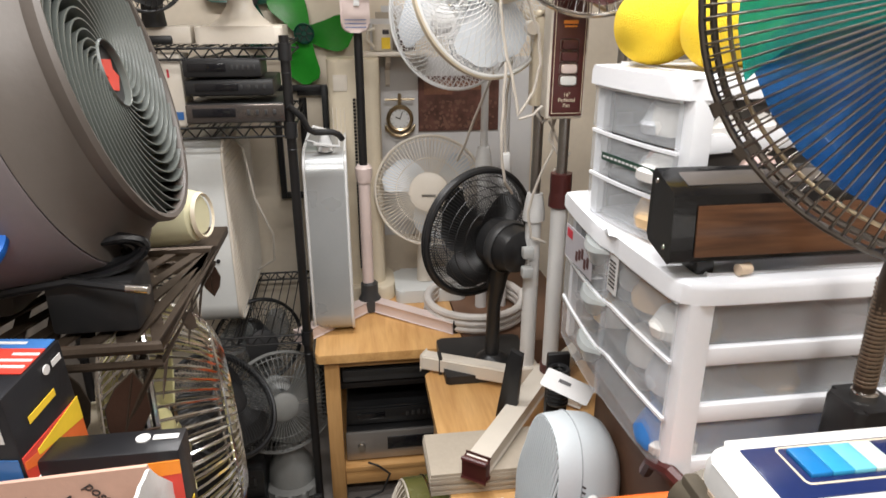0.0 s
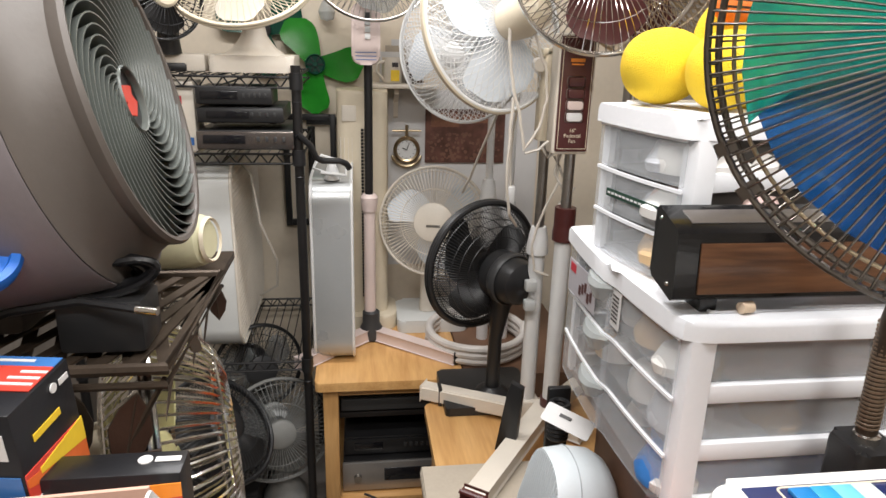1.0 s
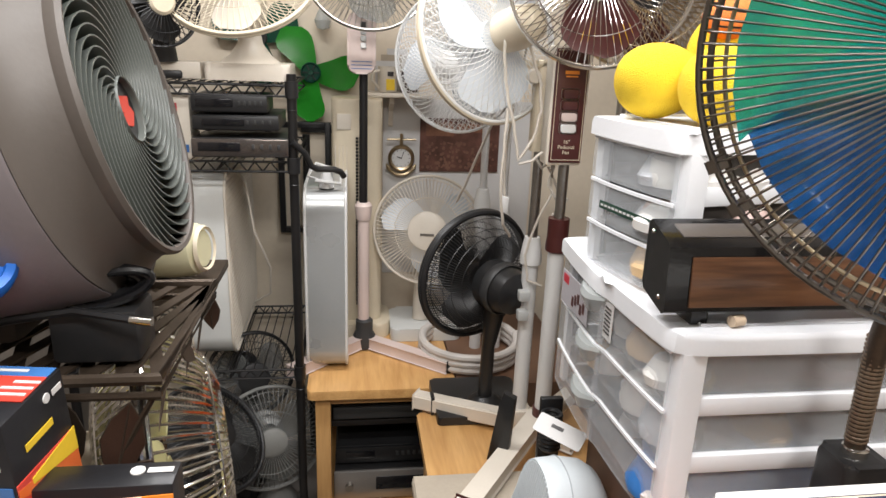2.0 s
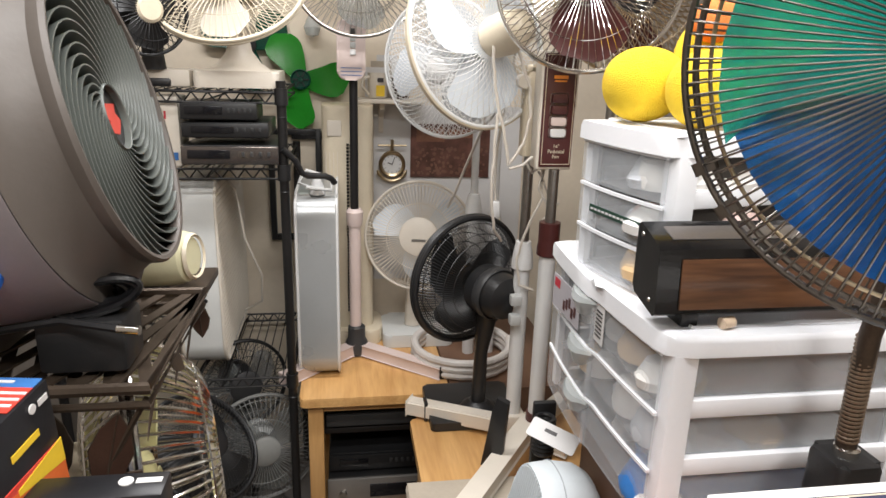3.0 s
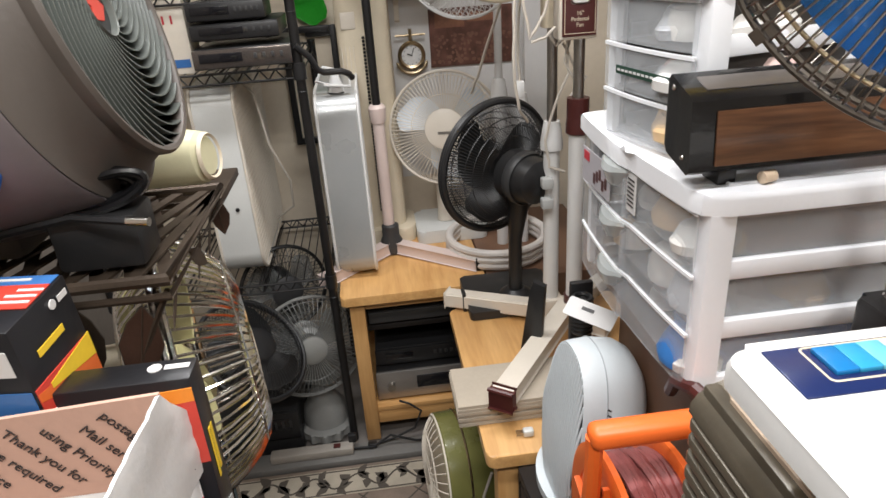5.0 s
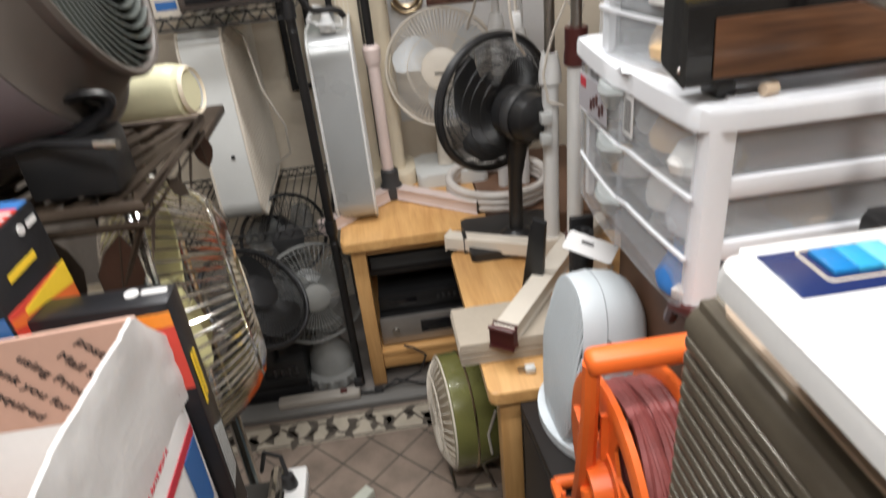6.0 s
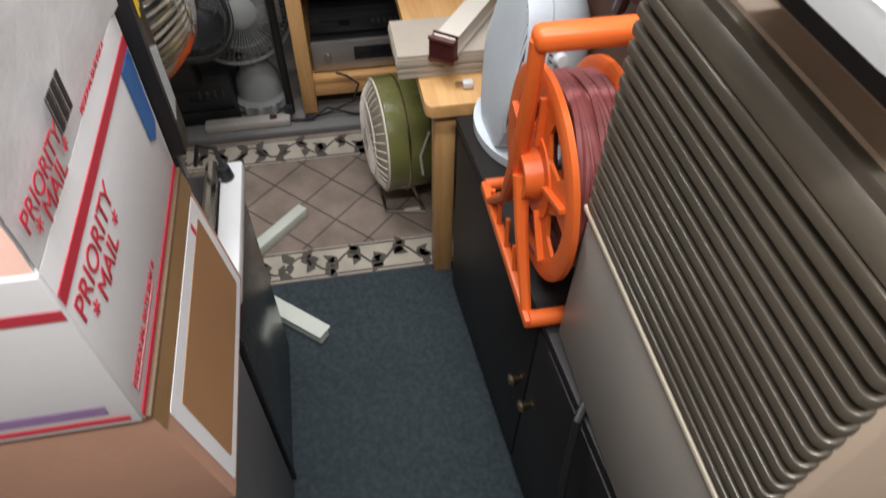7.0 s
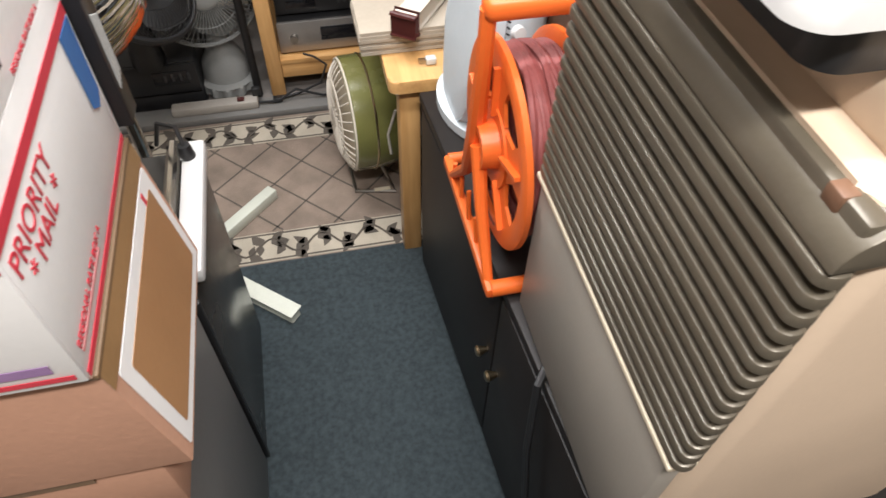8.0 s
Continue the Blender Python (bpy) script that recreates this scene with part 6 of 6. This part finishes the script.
part("top_edge", box(0.002, 0.060, 0, 0.128, 0.073, 0.0008, m=topm), BLUEBOX, tp, "blue top edge")
for lx, ly, lw_, lh in ((0.05, 0.034, 0.06, 0.002), (0.112, 0.036, 0.028, 0.003), (0.06, 0.041, 0.07, 0.002), (0.115, 0.044, 0.024, 0.003), (0.05, 0.048, 0.06, 0.002), (0.118, 0.052, 0.02, 0.003), (0.07, 0.067, 0.08, 0.003)):
    bars("top_line", [(lx, ly, lw_, lh)], topm @ Matrix.Translation((0, 0, 0.0006)), WHITEC, tp)
bars("top_mark", [(0.098, 0.012, 0.03, 0.008)], topm, YELLOWINK, tp, "yellow mark")

at = thing("phone_carton", "black carton with orange and red bands", "box", (-0.1, 0.46, 0.945))
part("carton", box(-0.087, 0.432, 0.945, 0.018, 0.462, 1.182, 0.0015), BLACKBOX, at)
af = face_pose((-0.160, 0.4315, 1.182), (1, 0, 0), (0, 0, 1))
part("orange_band", slab([(0.073, -0.014), (0.178, -0.008), (0.178, -0.020), (0.073, -0.030)], 0, 0.0008, af), ORANGEINK, at, "orange band")
part("red_band", slab([(0.073, -0.030), (0.178, -0.020), (0.178, -0.08), (0.073, -0.09)], 0, 0.0006, af), REDBOX, at, "red band")
atp = face_pose((-0.160, 0.432, 1.1822), (1, 0, 0), (0, 1, 0))
part("round_mark", lathe([(0, 0.0012), (0.0055, 0.001), (0.0055, 0)], atp @ pose(0.148, 0.018, 0), 20), WHITEC, at, "round pale mark")
bars("name_bar", [(0.165, 0.018, 0.019, 0.006)], atp, WHITEC, at, "maker's name shown as a bar")
asd = face_pose((0.0185, 0.432, 1.182), (0, 1, 0), (0, 0, 1))
bars("yellow_print", [(0.010, -0.08, 0.004, 0.05), (0.016, -0.078, 0.004, 0.045)], asd, YELLOWINK, at, "yellow print")
bars("white_print", [(0.006 + 0.004 * k, -0.165, 0.0014, 0.07 - 0.004 * k) for k in range(5)], asd, GREYBL, at)

us = thing("mailing_carton", "open white mailing carton printed in red and blue", "box", (-0.09, 0.3, 0.94))
part("side_panel", box(0.006, 0.178, 0.940, 0.010, 0.423, 1.092, 0.0008), WHITEC, us)
part("front_panel", box(-0.20, 0.174, 0.940, 0.010, 0.178, 1.092, 0.0008), WHITEC, us)
part("back_panel", box(-0.20, 0.423, 0.940, 0.010, 0.427, 1.092, 0.0008), WHITEC, us)
part("far_side_panel", box(-0.204, 0.178, 0.940, -0.20, 0.423, 1.092, 0.0008), WHITEC, us)
part("bottom_panel", box(-0.20, 0.178, 0.936, 0.010, 0.423, 0.940), KRAFTP, us)
sf_ = face_pose((0.0105, 0.178, 0.94), (0, 1, 0), (0, 0, 1))
bm = bmesh.new()
fg = []
for i in range(33):
    u = i / 32
    top = 0.112 - 0.006 * u - 0.050 * max(0.0, (u - 0.83) / 0.17)
    col = []
    for j in range(11):
        v = j / 10
        n = noise.noise(Vector((u * 5.0, v * 2.6, 1.7))) * 0.0035 + abs(noise.noise(Vector((u * 9 + v * 3, v * 5 - u * 3, 4.1)))) * 0.003
        col.append((0.035 * top * v + 0.004 * max(0.0, (u - 0.9) / 0.1) + n * v ** 0.7 - 0.0035, 0.178 + 0.258 * u, 1.092 + top * v))
    fg.append(col)
vv = [[[bm.verts.new((x + o, y, z)) for x, y, z in col] for col in fg] for o in (0.0108, 0.0132)]
for g_, flip in ((vv[0], 1), (vv[1], 0)):
    for i in range(32):
        for j in range(10):
            q = (g_[i][j], g_[i + 1][j], g_[i + 1][j + 1], g_[i][j + 1])
            bm.faces.new(q[::-1] if flip else q)
for i in range(32):
    bm.faces.new((vv[0][i][10], vv[0][i + 1][10], vv[1][i + 1][10], vv[1][i][10]))
part("right_flap", bm, mat("creased_white_card", (0.70, 0.69, 0.68), 0.6, vary=0.08, scale=20, bump=0.06), us, "creased white side flap standing up")
part("far_flap", slab([(-0.20, 0.0), (0.008, 0.0), (0.004, 0.092), (-0.20, 0.082)], -0.003, 0, face_pose((0, 0.4225, 1.092), (1, 0, 0), (0, -0.10, 1))), KRAFTP, us, "kraft inner flap standing up")
part("red_line", box(0.0, 0.124, 0, 0.245, 0.1335, 0.0007, m=sf_), REDINK, us, "red stripe")
part("red_edge", box(0.0, 0.0, 0, 0.245, 0.006, 0.0007, m=sf_), REDINK, us, "red edge line")
fm = ((0, 1, 0), (0, 0, 1))
words("carton_line", "PRIORITY", 0.03, face_pose((0.0108, 0.233, 1.0465), *fm), REDINK, us, width=0.100)
words("carton_line", "* MAIL *", 0.03, face_pose((0.0108, 0.237, 1.0265), *fm), REDINK, us, width=0.082)
words("carton_line", "REGIONAL RATE BOX A", 0.01, face_pose((0.0108, 0.241, 0.962), *fm), REDINK, us, width=0.108)
bars("small_print", [(0.055, 0.016, 0.09, 0.003)], sf_, mat("faded_red_print", (0.5, 0.2, 0.2), 0.6), us)
fl = ((0.01, 1, 0), (0.035, 0, 1))
words("flap_line", "PRIORITY", 0.03, face_pose((0.0116, 0.216, 1.120), *fl) @ Matrix.Translation((0, 0, 0.0040)), REDINK, us, width=0.072)
words("flap_line", "* MAIL *", 0.03, face_pose((0.0116, 0.224, 1.1045), *fl) @ Matrix.Translation((0, 0, 0.0025)), REDINK, us, width=0.068)
words("flap_line", "REGIONAL RATE BOX A", 0.01, face_pose((0.0128, 0.328, 1.102), *fl) @ Matrix.Translation((0, 0, 0.002)), REDINK, us, width=0.075)
for k in range(9):
    bars("code_bar", [(-0.014 + 0.0032 * k, 0.0, 0.0008 + 0.0009 * (k % 3), 0.024)], face_pose((0.0122, 0.265, 1.128), *fl) @ Matrix.Translation((0, 0, 0.0050)), BLACKINK, us, "black bar of a code")
part("blue_mark", slab([(0.213, 0.058), (0.226, 0.050), (0.240, 0.058), (0.243, 0.123), (0.211, 0.123)], 0.0002, 0.001, sf_), BLUEINK, us, "blue emblem shown as a plain patch")
frm = face_pose((-0.2, 0.1735, 0.94), (1, 0, 0), (0, 0, 1))
part("red_line", box(0.0, 0.118, 0, 0.21, 0.126, 0.0007, m=frm), REDINK, us, "red stripe")
part("red_line", box(0.0, 0.006, 0, 0.205, 0.011, 0.0007, m=frm), REDINK, us, "red edge line")
bars("address_bar", [(0.14, 0.022, 0.11, 0.009)], frm, mat("violet_print", (0.25, 0.15, 0.3), 0.6), us, "web address shown as a bar")
for k, s in enumerate(("using Priority", "Mail service", "postage required", "Thank you for", "using Priority", "Mail service", "postage required")):
    words("flap_line", s, 0.0125, face_pose((-0.165 + 0.025 * k, 0.4168, 1.137), (0.55, 0.082, -0.82), (0.83, -0.055, 0.55)), BLACKINK, us)
us.location.x -= 0.0035
k1 = thing("kraft_carton", "brown kraft carton with a white-framed panel and tape", "box", (-0.1, 0.3, 0.77))
part("carton", slab([(-0.33, 0.770), (0.0285, 0.770), (0.008, 0.934), (-0.33, 0.934)], -0.428, -0.182, face_pose((0, 0, 0), (1, 0, 0), (0, 0, 1)), bev=0.002), KRAFT, k1)
ks = face_pose((0.0290, 0.182, 0.770), (0, 1, 0), (-0.0205, 0, 0.164))
part("label_frame", slab(rrect(0.014, 0.006, 0.238, 0.138, 0.003), 0, 0.0008, ks), WHITEC, k1, "white printed frame")
part("label_panel", slab(rrect(0.030, 0.018, 0.224, 0.122, 0.003), 0.0008, 0.0014, ks), mat("tan_panel", (0.30, 0.16, 0.07), 0.55, vary=0.1), k1, "tan panel")
part("tape", box(-0.33, 0.29, 0.9345, 0.008, 0.335, 0.9352), TAPE, k1)
part("edge_tape", box(-0.008, 0.180, 0.929, 0.0095, 0.430, 0.9354, 0.0015), TAPE, k1, "yellowed tape along the edge")
part("edge_tape", box(0.0, 0.140, 0, 0.246, 0.164, 0.0006, m=ks), mat("yellowed_tape", (0.26, 0.155, 0.07), 0.3, vary=0.2), k1, "glossy yellowed tape band")
part("frame_print", box(0.20, 0.122, 0.0008, 0.206, 0.134, 0.0012, m=ks), REDINK, k1, "small red mark")
k2 = thing("kraft_carton", "brown kraft carton under the framed one", "box", (-0.1, 0.3, 0.66))
part("carton", box(-0.36, 0.19, 0.662, -0.002, 0.44, 0.768, 0.003), KRAFT, k2)
part("tape", box(-0.2, 0.188, 0.75, -0.06, 0.19, 0.7685), TAPE, k2)
